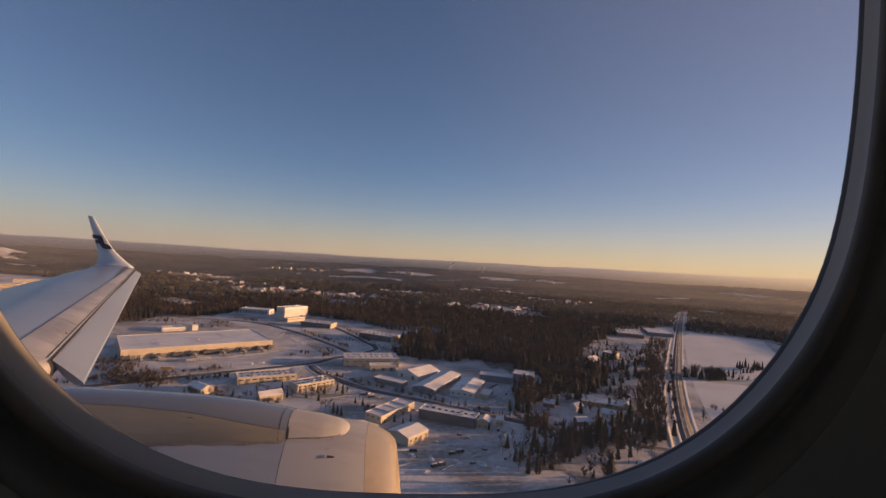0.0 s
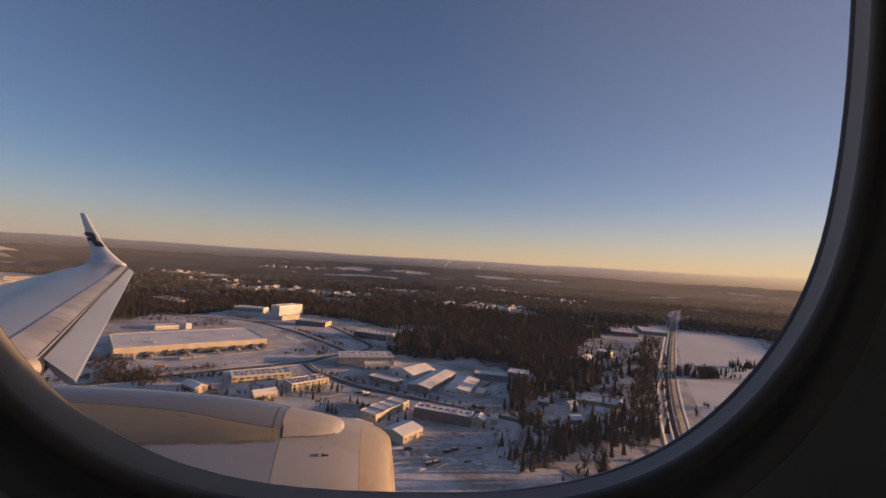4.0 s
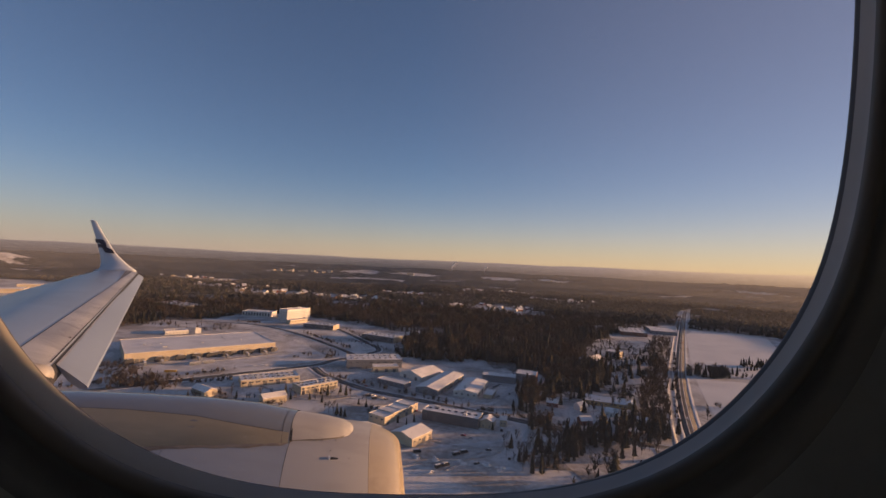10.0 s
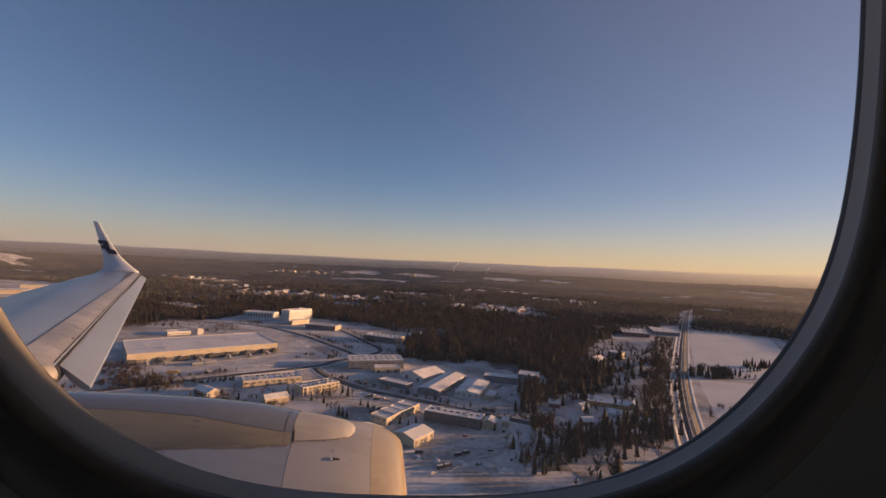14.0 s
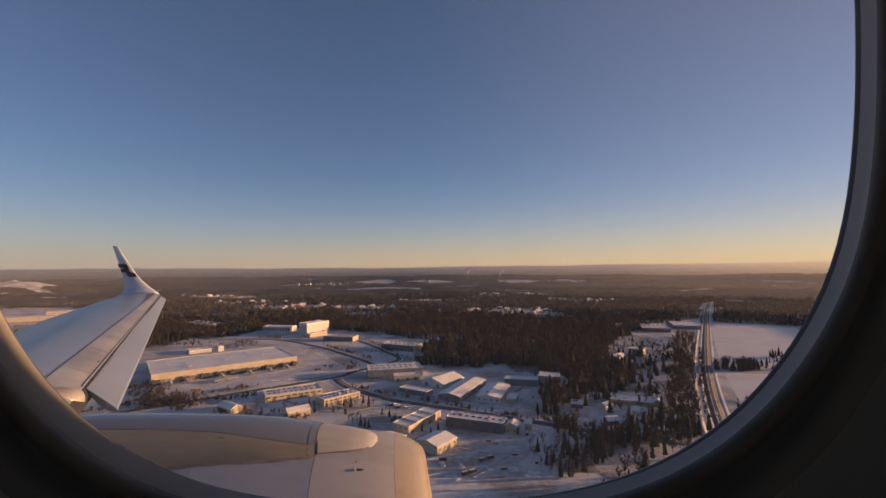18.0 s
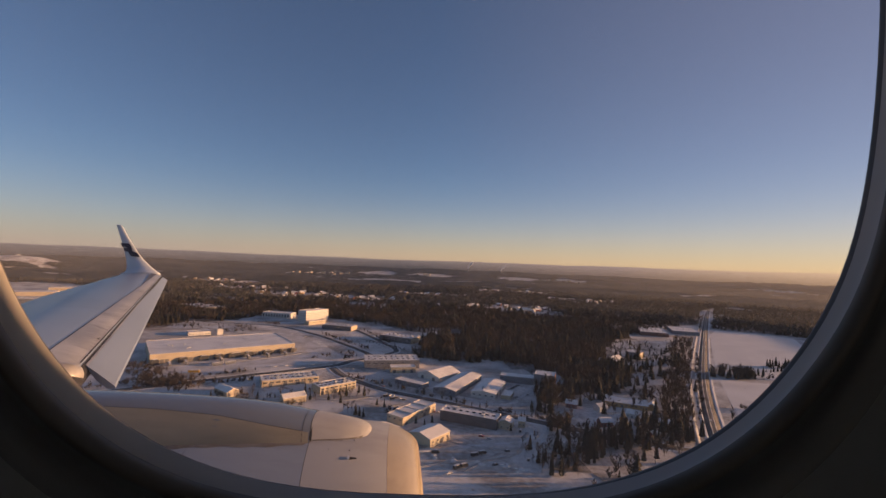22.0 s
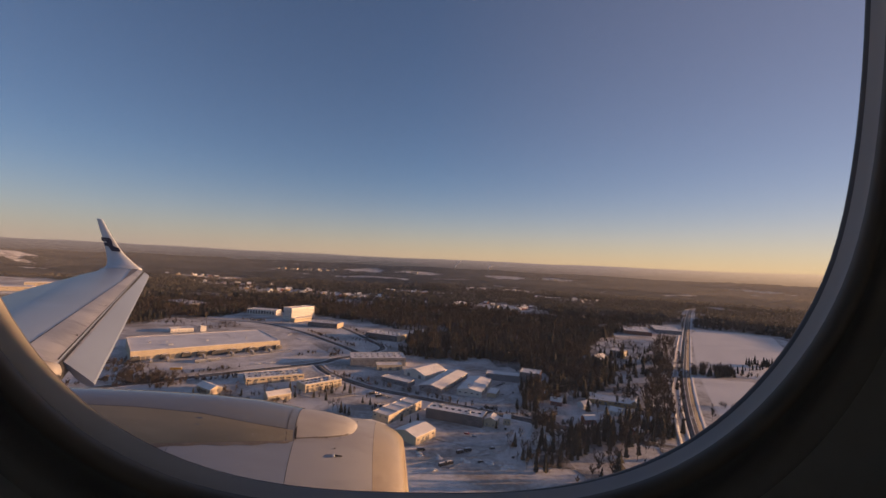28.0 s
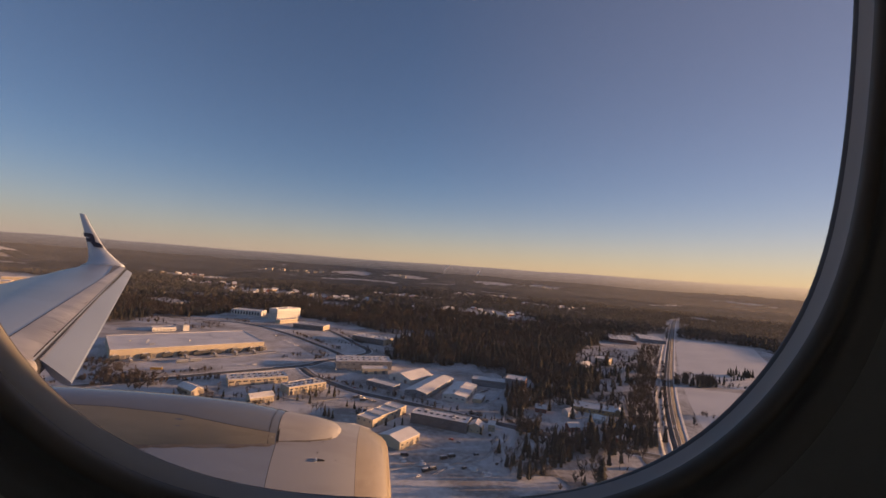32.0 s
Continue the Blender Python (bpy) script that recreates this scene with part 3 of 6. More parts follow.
def wood_stuff(name, spacing, r0, r1, seed, shapes, label, size):
    x, y, rg = scatter(spacing, r0, r1, seed)
    mixn = rnoise(x, y, 130, 11) + rg.randn(len(x)) * 0.5
    mixn = np.where(inside(x, y, BELT), mixn + 1.3, mixn)
    mixn = np.where(inside(x, y, WOOD), mixn - 0.22 + 0.5 * rnoise(x, y, 32, 16), mixn)
    for share, (V, F), mat, kname in shapes:
        k = (mixn >= share[0]) & (mixn < share[1])
        n = int(k.sum())
        if not n:
            continue
        stand = 1 + 0.28 * rnoise(x[k], y[k], 55, 14) + 0.16 * rnoise(x[k], y[k], 17, 15)
        h = size[1] * (0.55 + 0.7 * rg.rand(n)) * stand
        P = np.stack([x[k], y[k], lie(x[k], y[k]) - 0.3], 1)
        S = np.stack([size[0] * (0.6 + 0.8 * rg.rand(n)) * stand, h], 1)
        ob = bulk(name + "_" + kname, V, F, P, S, rg.rand(n) * 6.28, mat)
        tagged(ob, label, "woodland", kind="stuff")

wood_stuff("near_wood", 5.6, 240, 760, 21, [((-9, -0.45), cone_tree(6, 9, 1), M["conifer"], "spruce"), ((-0.45, -0.2), cone_tree(5, 8, 2), M["conifer"], "pine"), ((-0.2, 0.35), twig_tree(80, 3, 0.2, 0.03), M["bare"], "birch"), ((0.35, 9), twig_tree(70, 13, 0.15, 0.035), M["bare"], "alder")],
           "mixed wood of dark spruces and bare birches", (7.6, 16.5))
wood_stuff("middle_wood", 6.8, 760, 1350, 22, [((-9, -0.25), cone_tree(4, 7, 4), M["conifer"], "spruce"), ((-0.25, 9), twig_tree(34, 5, 0.15, 0.05), M["bare"], "birch")],
           "mixed wood of dark spruces and bare birches", (7.0, 14.0))
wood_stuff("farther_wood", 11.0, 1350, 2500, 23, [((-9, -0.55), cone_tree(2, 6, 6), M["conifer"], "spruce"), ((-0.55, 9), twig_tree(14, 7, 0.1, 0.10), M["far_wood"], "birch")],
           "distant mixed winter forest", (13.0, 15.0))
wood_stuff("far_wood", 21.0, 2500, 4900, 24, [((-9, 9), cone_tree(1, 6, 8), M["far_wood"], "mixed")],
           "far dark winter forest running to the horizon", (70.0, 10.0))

def wood_floor():
    """Brown litter and thin snow under the trees."""
    step = 25
    jig = random.Random(6)
    bm = bmesh.new()
    grid = {}
    xs, ys = np.arange(-3000, 3400, step), np.arange(200, 4000, step)
    X, Y = np.meshgrid(xs + step / 2, ys + step / 2)
    w = wooded(X, Y) & (abs(np.arctan2(X, Y)) < 1.15) & (np.hypot(X, Y) < 4100)
    def vert(i, j):
        if (i, j) not in grid:
            x, y = float(-3000 + i * step) + jig.uniform(-9, 9), float(200 + j * step) + jig.uniform(-9, 9)
            grid[(i, j)] = bm.verts.new((x, y, float(lie(np.float64(x), np.float64(y))) + 0.35))
        return grid[(i, j)]
    for j in range(len(ys)):
        for i in range(len(xs)):
            if w[j, i]:
                bm.faces.new((vert(i, j), vert(i + 1, j), vert(i + 1, j + 1), vert(i, j + 1)))
    ob = new("wood_floor", mesh_of("wood_floor", bm, M["floor_wood"], True))
    tagged(ob, "forest floor of brown litter and thin snow", "forest floor", kind="structure")

wood_floor()

def shrubs():
    """Brown roadside bushes and hedges."""
    rg = np.random.RandomState(77)
    pts = []
    for line, lo, hi, n in (((-420, 372), (-236, 516)), 6, 14, 70), (((-330, 440), (-230, 492)), -14, -6, 60), (((-131, 512), (26, 418)), 6, 10, 40), (((-150, 600), (-120, 640)), 6, 11, 16), (((-256, 800), (-140, 672)), 6, 12, 36), (((26, 420), (150, 364)), 6, 12, 40), (((240, 395), (440, 765)), 11, 16, 70), (((620, 1080), (900, 1560)), 10, 16, 60), (((40, 640), (-48, 640)), -8, 8, 50), (((-200, 880), (-90, 690)), 5, 9, 30), (((-420, 890), (-360, 878)), 6, 14, 20), (((420, 612), (640, 610)), -10, 10, 50), (((300, 470), (420, 430)), -8, 8, 26), (((-60, 404), (-20, 412)), -5, 5, 14), (((-240, 430), (-140, 410)), -8, 8, 40), (((-395, 520), (-285, 455)), -22, 14, 190), (((-350, 462), (-270, 440)), -14, 10, 90), (((-600, 830), (-380, 800)), -30, 40, 80), (((-200, 600), (-150, 650)), -10, 10, 14):
        (x0, y0), (x1, y1) = line
        l = math.hypot(x1 - x0, y1 - y0)
        for i in range(n):
            t, o = rg.rand(), rg.uniform(lo, hi)
            pts.append((x0 + (x1 - x0) * t - (y1 - y0) / l * o, y0 + (y1 - y0) * t + (x1 - x0) / l * o, -0.2))
    P = np.array(pts)
    n = len(P)
    ob = bulk("shrubs", *twig_tree(60, 61, 0.05, 0.05), P, np.stack([rg.uniform(2.5, 6, n), rg.uniform(2.5, 8, n)], 1), rg.rand(n) * 6.28, M["bare"])
    tagged(ob, "bare brown bushes along roads and yards", "bushes", kind="stuff")

shrubs()

def snow_heaps():
    """Ploughed heaps of snow at the yards' edges."""
    rg = np.random.RandomState(78)
    bm = bmesh.new()
    bmesh.ops.create_icosphere(bm, subdivisions=2, radius=1)
    for v in bm.verts:
        v.co *= 1 + 0.35 * noise.noise(v.co * 1.7)
    bmesh.ops.triangulate(bm, faces=bm.faces)
    bm.verts.index_update()
    V = np.array([tuple(v.co) for v in bm.verts])
    F = np.array([[v.index for v in f.verts] for f in bm.faces])
    bm.free()
    pts = []
    for (x0, y0, x1, y1), n in (((-290, 505, -175, 585), 26), ((-205, 690, -300, 795), 26), ((-60, 330, 60, 300), 16), ((60, 350, 80, 372), 7), ((-20, 420, 70, 385), 16), ((60, 500, 95, 510), 8), ((-150, 500, -90, 470), 10), ((290, 700, 330, 740), 10), ((-110, 690, -60, 730), 10), ((-1250, 420, -1130, 440), 40), ((-1210, 440, -1120, 480), 20)):
        for i in range(n):
            t = rg.rand()
            pts.append((x0 + (x1 - x0) * t + rg.randn() * 3, y0 + (y1 - y0) * t + rg.randn() * 3, 0.0))
    P = np.array(pts)
    n = len(P)
    ob = bulk("snow_heaps", V, F, P, np.stack([rg.uniform(0.9, 2.8, n), rg.uniform(0.35, 0.9, n)], 1), rg.rand(n) * 6.28, M["field_snow"])
    tagged(ob, "rough heaps of ploughed snow", "snow heap", kind="stuff")

snow_heaps()

# ---- single trees ----
def arrays_mesh(name, VF, mat):
    me = bpy.data.meshes.new(name)
    me.from_pydata([tuple(v) for v in VF[0]], [], [tuple(int(i) for i in f) for f in VF[1]])
    me.materials.append(mat)
    return me

def trunk_mesh(r, h):
    rings = [[(r * k * math.cos(a * 1.0472), r * k * math.sin(a * 1.0472), z) for a in range(6)] for k, z in ((1.25, 0), (1, 0.06 * h), (0.7, 0.5 * h), (0.25, h))]
    return mesh_of("trunk", loft(rings), M["trunk"])

def tree_model(kind, seed):
    if kind == "spruce":
        root = thing("spruce", pose(0, -60, 0), "tall dark spruce standing in the snow", "tree")
        part("trunk", trunk_mesh(0.02, 0.9), None, root)
        part("crown", arrays_mesh("crown", cone_tree(9, 13, seed), M["conifer"]), None, root)
    else:
        root = thing("birch", pose(0, -60, 0), "bare brown birch standing in the snow", "tree")
        part("trunk", trunk_mesh(0.02, 0.8), None, root)
        part("crown", arrays_mesh("crown", twig_tree(60, seed, 0.2), M["bare"]), None, root)
    return root

MODELS = {"spruce": [tree_model("spruce", s) for s in (41, 42, 43)], "birch": [tree_model("birch", s) for s in (51, 52)]}

def plant(kind, x, y, h, w=None, rg=random):
    src = rg.choice(MODELS[kind])
    ob = copy_thing(src, pose(x, y, -0.1, 0, 0, rg.uniform(0, 360)))
    w = w or h * (0.36 if kind == "spruce" else 0.55)
    ob.scale = (w, w, h)
    return ob

rng = random.Random(5)
for i in range(20):       # garden spruces near the lane
    t = rng.random()
    plant("spruce", 62 + 150 * t + rng.uniform(-9, 9), 300 + 95 * t + rng.uniform(-16, 16), rng.uniform(8, 15), rg=rng)
for i in range(26):
    plant("birch", rng.uniform(85, 225), rng.uniform(300, 560), rng.uniform(8, 14), rg=rng)
for i in range(22):
    plant("spruce", rng.uniform(118, 300), rng.uniform(420, 760), rng.uniform(9, 15), rg=rng)
for i in range(30):       # tall dark spruces at the near end of the gardens
    t = rng.random()
    plant("spruce", 92 + 125 * t + rng.uniform(-10, 10), 326 + 60 * t + rng.uniform(-12, 22), rng.uniform(13, 21), rg=rng)
for i in range(70):
    t = rng.random()
    plant("birch" if rng.random() < 0.75 else "spruce", 62 + 125 * t + rng.uniform(-8, 22), 296 + 75 * t + rng.uniform(-10, 40), rng.uniform(8, 14), rg=rng)
for i in range(44):       # brown rows along the main road
    k = rng.uniform(0.05, 0.95)
    x, y = 225 + k * (560 - 225), 390 + k * (990 - 390)
    plant("birch", x - rng.uniform(22, 40), y + rng.uniform(4, 14), rng.uniform(8, 13), rg=rng)
for i in range(46):       # clump in the field
    a = rng.uniform(0, 6.28)
    plant(rng.choice(("birch", "birch", "spruce")), 410 + 34 * math.cos(a) * rng.random(), 625 + 24 * math.sin(a) * rng.random(), rng.uniform(9, 17), rg=rng)
for i in range(60):       # dark copse in the field beside the road
    a, q = rng.uniform(0, 6.28), math.sqrt(rng.random())
    plant("spruce" if rng.random() < 0.6 else "birch", 384 + 30 * q * math.cos(a), 612 + 16 * q * math.sin(a), rng.uniform(10, 19), rg=rng)
for i in range(16):
    plant("spruce", 505 + rng.uniform(-16, 22), 688 + rng.uniform(-10, 12), rng.uniform(10, 18), rg=rng)
for x0, y0, rx, ry, n, share in ((97, 383, 14, 22, 16, 0.5), (133, 352, 30, 12, 34, 0.85), (181, 376, 22, 14, 20, 0.8), (218, 489, 16, 22, 7, 0.5), (154, 485, 26, 26, 10, 0.35), (88, 424, 10, 14, 9, 0.6), (240, 600, 18, 40, 9, 0.5)):
    for i in range(n):
        a, q = rng.uniform(0, 6.28), math.sqrt(rng.random())
        plant("spruce" if rng.random() < share else "birch", x0 + rx * q * math.cos(a), y0 + ry * q * math.sin(a), rng.uniform(9, 17), rg=rng)
for i in range(9):
    plant("spruce", 440 + i * 7 + rng.uniform(-2, 2), 640 + i * 3 + rng.uniform(-3, 3), rng.uniform(6, 11), rg=rng)
for i in range(8):        # small spruces by the junction
    plant("spruce", -125 + i * 5.2, 605 - i * 6.4, rng.uniform(3.5, 5), rg=rng)
for i in range(12):       # rows before the offices
    plant("spruce", -150 + i * 6.5, 742 - i * 5 + rng.uniform(-3, 3), rng.uniform(4, 6), rg=rng)
for x, y, h, k in ((-122, 428, 9, "spruce"), (-116, 424, 8, "birch"), (-108, 421, 10, "spruce"), (-96, 440, 8, "birch"), (-72, 420, 8, "spruce"), (-64, 415, 9, "spruce"), (-30, 378, 8, "spruce"), (-22, 374, 7, "spruce"),
                   (-16, 382, 8, "spruce"), (-200, 430, 9, "birch"), (-192, 424, 8, "spruce"), (-236, 418, 8, "spruce"), (-262, 440, 9, "birch"), (-288, 452, 9, "birch"), (-300, 470, 8, "birch"), (-262, 470, 7, "birch"),
                   (-320, 480, 8, "birch"), (-160, 415, 9, "birch"), (96, 448, 9, "spruce"), (102, 470, 10, "birch"), (90, 432, 9, "birch"), (20, 660, 12, "birch"), (26, 655, 13, "birch")):
    plant(k, x, y, h, rg=rng)
for x, y, k in ((-170, 428, "birch"), (-163, 436, "birch"), (-150, 440, "spruce"), (-143, 436, "birch"), (-118, 440, "birch"), (-112, 446, "birch"), (-104, 452, "birch"), (-98, 456, "spruce"), (-206, 444, "birch"), (-198, 450, "birch"), (-90, 446, "spruce"), (-84, 440, "birch"),
                (58, 345, "birch"), (62, 336, "spruce"), (66, 325, "birch"), (70, 318, "spruce"), (74, 330, "birch"), (78, 341, "birch"), (72, 306, "spruce"), (64, 300, "birch"), (80, 312, "spruce"), (84, 322, "birch"), (60, 312, "birch"), (68, 348, "birch"), (88, 305, "spruce"), (56, 322, "birch")):
    plant(k, x, y, rng.uniform(8, 13), rg=rng)
for x, y, h, k in ((-108, 443, 13, "spruce"), (-104, 440, 11, "birch"), (-112, 440, 12, "birch"), (-116, 446, 9, "spruce"), (-95, 396, 12, "birch"), (-90, 393, 14, "birch"), (-86, 390, 12, "spruce"), (-82, 388, 10, "spruce"),
                   (-78, 386, 9, "spruce"), (-100, 400, 9, "birch"), (-70, 432, 8, "birch"), (44, 384, 9, "spruce"), (40, 380, 8, "spruce"), (52, 372, 8, "spruce"), (-140, 426, 9, "spruce"), (-134, 424, 10, "birch")):
    plant(k, x, y, h, rg=rng)
for group in MODELS.values():       # the first of each kind takes a place of its own in the gardens
    for i, ob in enumerate(group):
        hh = 10 + i
        kk = 0.36 if ob.name.startswith("spruce") else 0.55
        ob.matrix_basis = pose(150 + 14 * i, (470 if kk < 0.5 else 505) + 9 * i, -0.1, 0, 0, 40 * i)
        ob.scale = (hh * kk, hh * kk, hh)

# ---- buildings ----
WIN = {}
def window_meshes(w, h):
    key = (round(w, 2), round(h, 2))
    if key not in WIN:
        f = 0.12
        WIN[key] = (mesh_of("window", boxes((-w / 2, w / 2, -0.10, 0.02, -h / 2, -h / 2 + f), (-w / 2, w / 2, -0.10, 0.02, h / 2 - f, h / 2), (-w / 2, -w / 2 + f, -0.09, 0.02, -h / 2 + f, h / 2 - f),
                                            (w / 2 - f, w / 2, -0.09, 0.02, -h / 2 + f, h / 2 - f), (-f / 3, f / 3, -0.08, 0.02, -h / 2 + f, h / 2 - f)), M["frame"]),
                    mesh_of("pane", boxes((-w / 2 + f, w / 2 - f, -0.04, 0.01, -h / 2 + f, h / 2 - f)), M["glass"]))
    return WIN[key]

DOOR = {}
def door_mesh(w, h):
    key = (round(w, 2), round(h, 2))
    if key not in DOOR:
        rows = [(-w / 2, w / 2, -0.08, 0.02, h * i / 5 + 0.02, h * (i + 1) / 5 - 0.03) for i in range(5)] + [(-w / 2 - 0.15, w / 2 + 0.15, -0.03, 0.02, 0, h + 0.15)]
        DOOR[key] = mesh_of("door", boxes(*rows), M["door"])
    return DOOR[key]

LIGHT = []
def skylight_mesh():
    """A raised curb with dark slanting glass."""
    if not LIGHT:
        LIGHT.append(mesh_of("skylight", loft([[(-1.5, -1.0, 0), (1.5, -1.0, 0), (1.5, 1.0, 0), (-1.5, 1.0, 0)], [(-1.5, -1.0, 0.35), (1.5, -1.0, 0.35), (1.5, 1.0, 0.35), (-1.5, 1.0, 0.35)], [(-1.2, -0.2, 0.75), (1.2, -0.2, 0.75), (1.2, 0.2, 0.75), (-1.2, 0.2, 0.75)]], caps=True), M["glass"]))
    return LIGHT[0]

def on_face(face, w, d):
    """Turns a place along a face into a pose; the face's outer side is local -y."""
    turn = {"near": 0, "right": 90, "far": 180, "left": 270}[face]
    half = d / 2 if face in ("near", "far") else w / 2
    return pose(0, 0, 0, 0, 0, turn) @ pose(0, -half, 0)

def building(name, label, category, x, y, rot, w, d, h, wall="white_wall", roof="flat", roof_mat="roof_snow", rise=2.5, windows=(), doors=(), units=0, band=None, group="", sub=None, z=0.0, seed=1, skylights=None):
    """Walls of their own, a snowy roof, windows (face, count, width, height, sill) and doors (face, count, width, height)."""
    rg = random.Random(seed * 77 + int(abs(x) + abs(y)))
    root = thing(name, pose(x, y, z, 0, 0, rot), label, category, group)
    t = 0.35
    wm = M[wall]
    part("wall", boxes((-w / 2, w / 2, -d / 2, -d / 2 + t, -1, h)), wm, root)
    part("wall", boxes((-w / 2, w / 2, d / 2 - t, d / 2, -1, h)), wm, root)
    part("wall", boxes((-w / 2, -w / 2 + t, -d / 2 + t, d / 2 - t, -1, h)), wm, root)
    part("wall", boxes((w / 2 - t, w / 2, -d / 2 + t, d / 2 - t, -1, h)), M[sub] if sub else wm, root)
    o = 0.45
    if roof == "flat":
        part("roof", boxes((-w / 2 + t, w / 2 - t, -d / 2 + t, d / 2 - t, h - 0.7, h - 0.25)), M[roof_mat], root, "snow-covered flat roof")
        part("parapet", boxes((-w / 2 - 0.1, w / 2 + 0.1, -d / 2 - 0.1, -d / 2 + 0.4, h, h + 0.25), (-w / 2 - 0.1, w / 2 + 0.1, d / 2 - 0.4, d / 2 + 0.1, h, h + 0.25),
                              (-w / 2 - 0.1, -w / 2 + 0.4, -d / 2 + 0.4, d / 2 - 0.4, h, h + 0.25), (w / 2 - 0.4, w / 2 + 0.1, -d / 2 + 0.4, d / 2 - 0.4, h, h + 0.25)), M["roof_snow"], root)
    else:
        long_x = roof == "gable_x"
        a, b = (w / 2 + o, d / 2 + o) if long_x else (d / 2 + o, w / 2 + o)
        for s in (-1, 1):
            rings = []
            for u in (-a, a):
                ring = [(u, 0, h + rise + 0.3), (u, s * b, h - 0.15 + 0.3), (u, s * b, h - 0.15), (u, 0, h + rise)]
                rings.append([(p[0], p[1], p[2]) if long_x else (p[1], p[0], p[2]) for p in ring])
            part("roof_slope", loft(rings, caps=True), M[roof_mat], root, "snow-covered roof slope")
        for u in (-1, 1):
            e = (w / 2 if long_x else d / 2) * u
            half = (d / 2 if long_x else w / 2)
            tri = [(e - u * 0.3, -half, h), (e - u * 0.3, half, h), (e - u * 0.3, 0, h + rise)]
            tri2 = [(e, -half, h), (e, half, h), (e, 0, h + rise)]
            part("gable", loft([[q if long_x else (q[1], q[0], q[2]) for q in r] for r in (tri, tri2)], caps=True), wm, root)
    if band:
        part("band", boxes((-w / 2 - 0.06, w / 2 + 0.06, -d / 2 - 0.06, -d / 2 + 0.1, band[0], band[1]), (w / 2 - 0.1, w / 2 + 0.06, -d / 2 + 0.1, d / 2, band[0], band[1])), M[band[2]], root, "contrasting wall band")
    for face, count, ww, wh, sill in windows:
        fm, pm = window_meshes(ww, wh)
        span = (w if face in ("near", "far") else d)
        for i in range(count):
            px = -span / 2 + span * (i + 0.5) / count
            f = part("window", fm, None, root, m=on_face(face, w, d) @ pose(px, 0, sill + wh / 2))
            part("pane", pm, None, f)
    for face, count, dw, dh in doors:
        span = (w if face in ("near", "far") else d)
        for i in range(count):
            px = -span / 2 + span * (i + 0.5 + rg.uniform(-0.1, 0.1)) / count
            part("door", door_mesh(dw, dh), None, root, m=on_face(face, w, d) @ pose(px, 0, 0.05))
    if skylights:
        nx, ny = skylights
        for i in range(nx):
            for j in range(ny):
                part("skylight", skylight_mesh(), None, root, "dark roof light", m=pose(w * ((i + 0.5) / nx - 0.5) * 0.94, d * ((j + 0.5) / ny - 0.5) * 0.8 + rg.uniform(-0.3, 0.3), h - 0.27))
    for i in range(units):
        sx, sy, sz = rg.uniform(1.2, 3.5), rg.uniform(1.2, 2.5), rg.uniform(0.8, 1.8)
        ux, uy = rg.uniform(-w * 0.38, w * 0.38), rg.uniform(-d * 0.36, d * 0.36)
        zz = h - 0.4 if roof == "flat" else h + rise * (1 - abs(uy if roof == "gable_x" else ux) / ((d if roof == "gable_x" else w) / 2)) - 0.3
        u = part("roof_unit", boxes((-sx / 2, sx / 2, -sy / 2, sy / 2, 0, sz)), M["steel"], root, "roof ventilation unit", m=pose(ux, uy, zz))
        part("snow_cap", boxes((-sx / 2 - 0.05, sx / 2 + 0.05, -sy / 2 - 0.05, sy / 2 + 0.05, sz, sz + 0.2)), M["roof_snow"], u)
    return root

# the long distribution warehouse
wh = building("warehouse", "long cream distribution warehouse with a wide snowy roof and loading docks", "warehouse", -340.5, 624, 39, 180, 105, 12.5, "cream", sub="cream", units=6, seed=3)
for f, wide, doors in ((0.03, 9, 2), (0.20, 11, 1), (0.33, 11, 0), (0.43, 12, 1), (0.55, 20, 0), (0.64, 12, 2), (0.78, 13, 2), (0.90, 10, 1), (0.975, 5, 1)):
    px, h2 = -90 + 180 * f, wide / 2
    sides = [[(-h2, y, 0), (-h2, y, 4.4), (-h2 * 0.6, y, 6.4), (h2 * 0.5, y, 6.8), (h2, y, 5.0), (h2, y, 0)] for y in (-4.5, 0)]
    dock = part("dock", loft(sides, caps=True), M["dock"], wh, "dark loading dock shelter", m=pose(px, -52.5, 0))
    part("snow_cap", loft([[(-h2 * 0.6, y, 6.4), (h2 * 0.5, y, 6.8), (h2 * 0.5, y, 7.05), (-h2 * 0.6, y, 6.65)] for y in (-4.5, 0)], caps=True), M["roof_snow"], dock)
    for j in range(doors):
        part("dock_door", door_mesh(4.2, 4.8), None, wh, m=pose(px + h2 + 3.2 + 5.4 * j, -52.56, 0.3))
part("roof_seam", boxes((-0.5, 0.5, -14, 16, 12.28, 12.34)), M["grey_wall"], wh, "dark seam across the roof", m=pose(34, 14, 0))
for i in range(20):
    part("panel_joint", boxes((-0.08, 0.08, -0.03, 0.02, 1.4, 12.3)), M["frame"], wh, m=pose(-88 + i * 9.2, -52.5, 0))
building("side_office", "low white office annex with a snowy roof beside the warehouse", "office", -447, 742, 40, 34, 22, 6, "white_wall", units=2, windows=(("near", 7, 2.4, 1.4, 1.2),), z=0)
building("annex_block", "small white plant block with a snowy roof", "outbuilding", -415, 752, 40, 9, 8, 9, "white_wall")

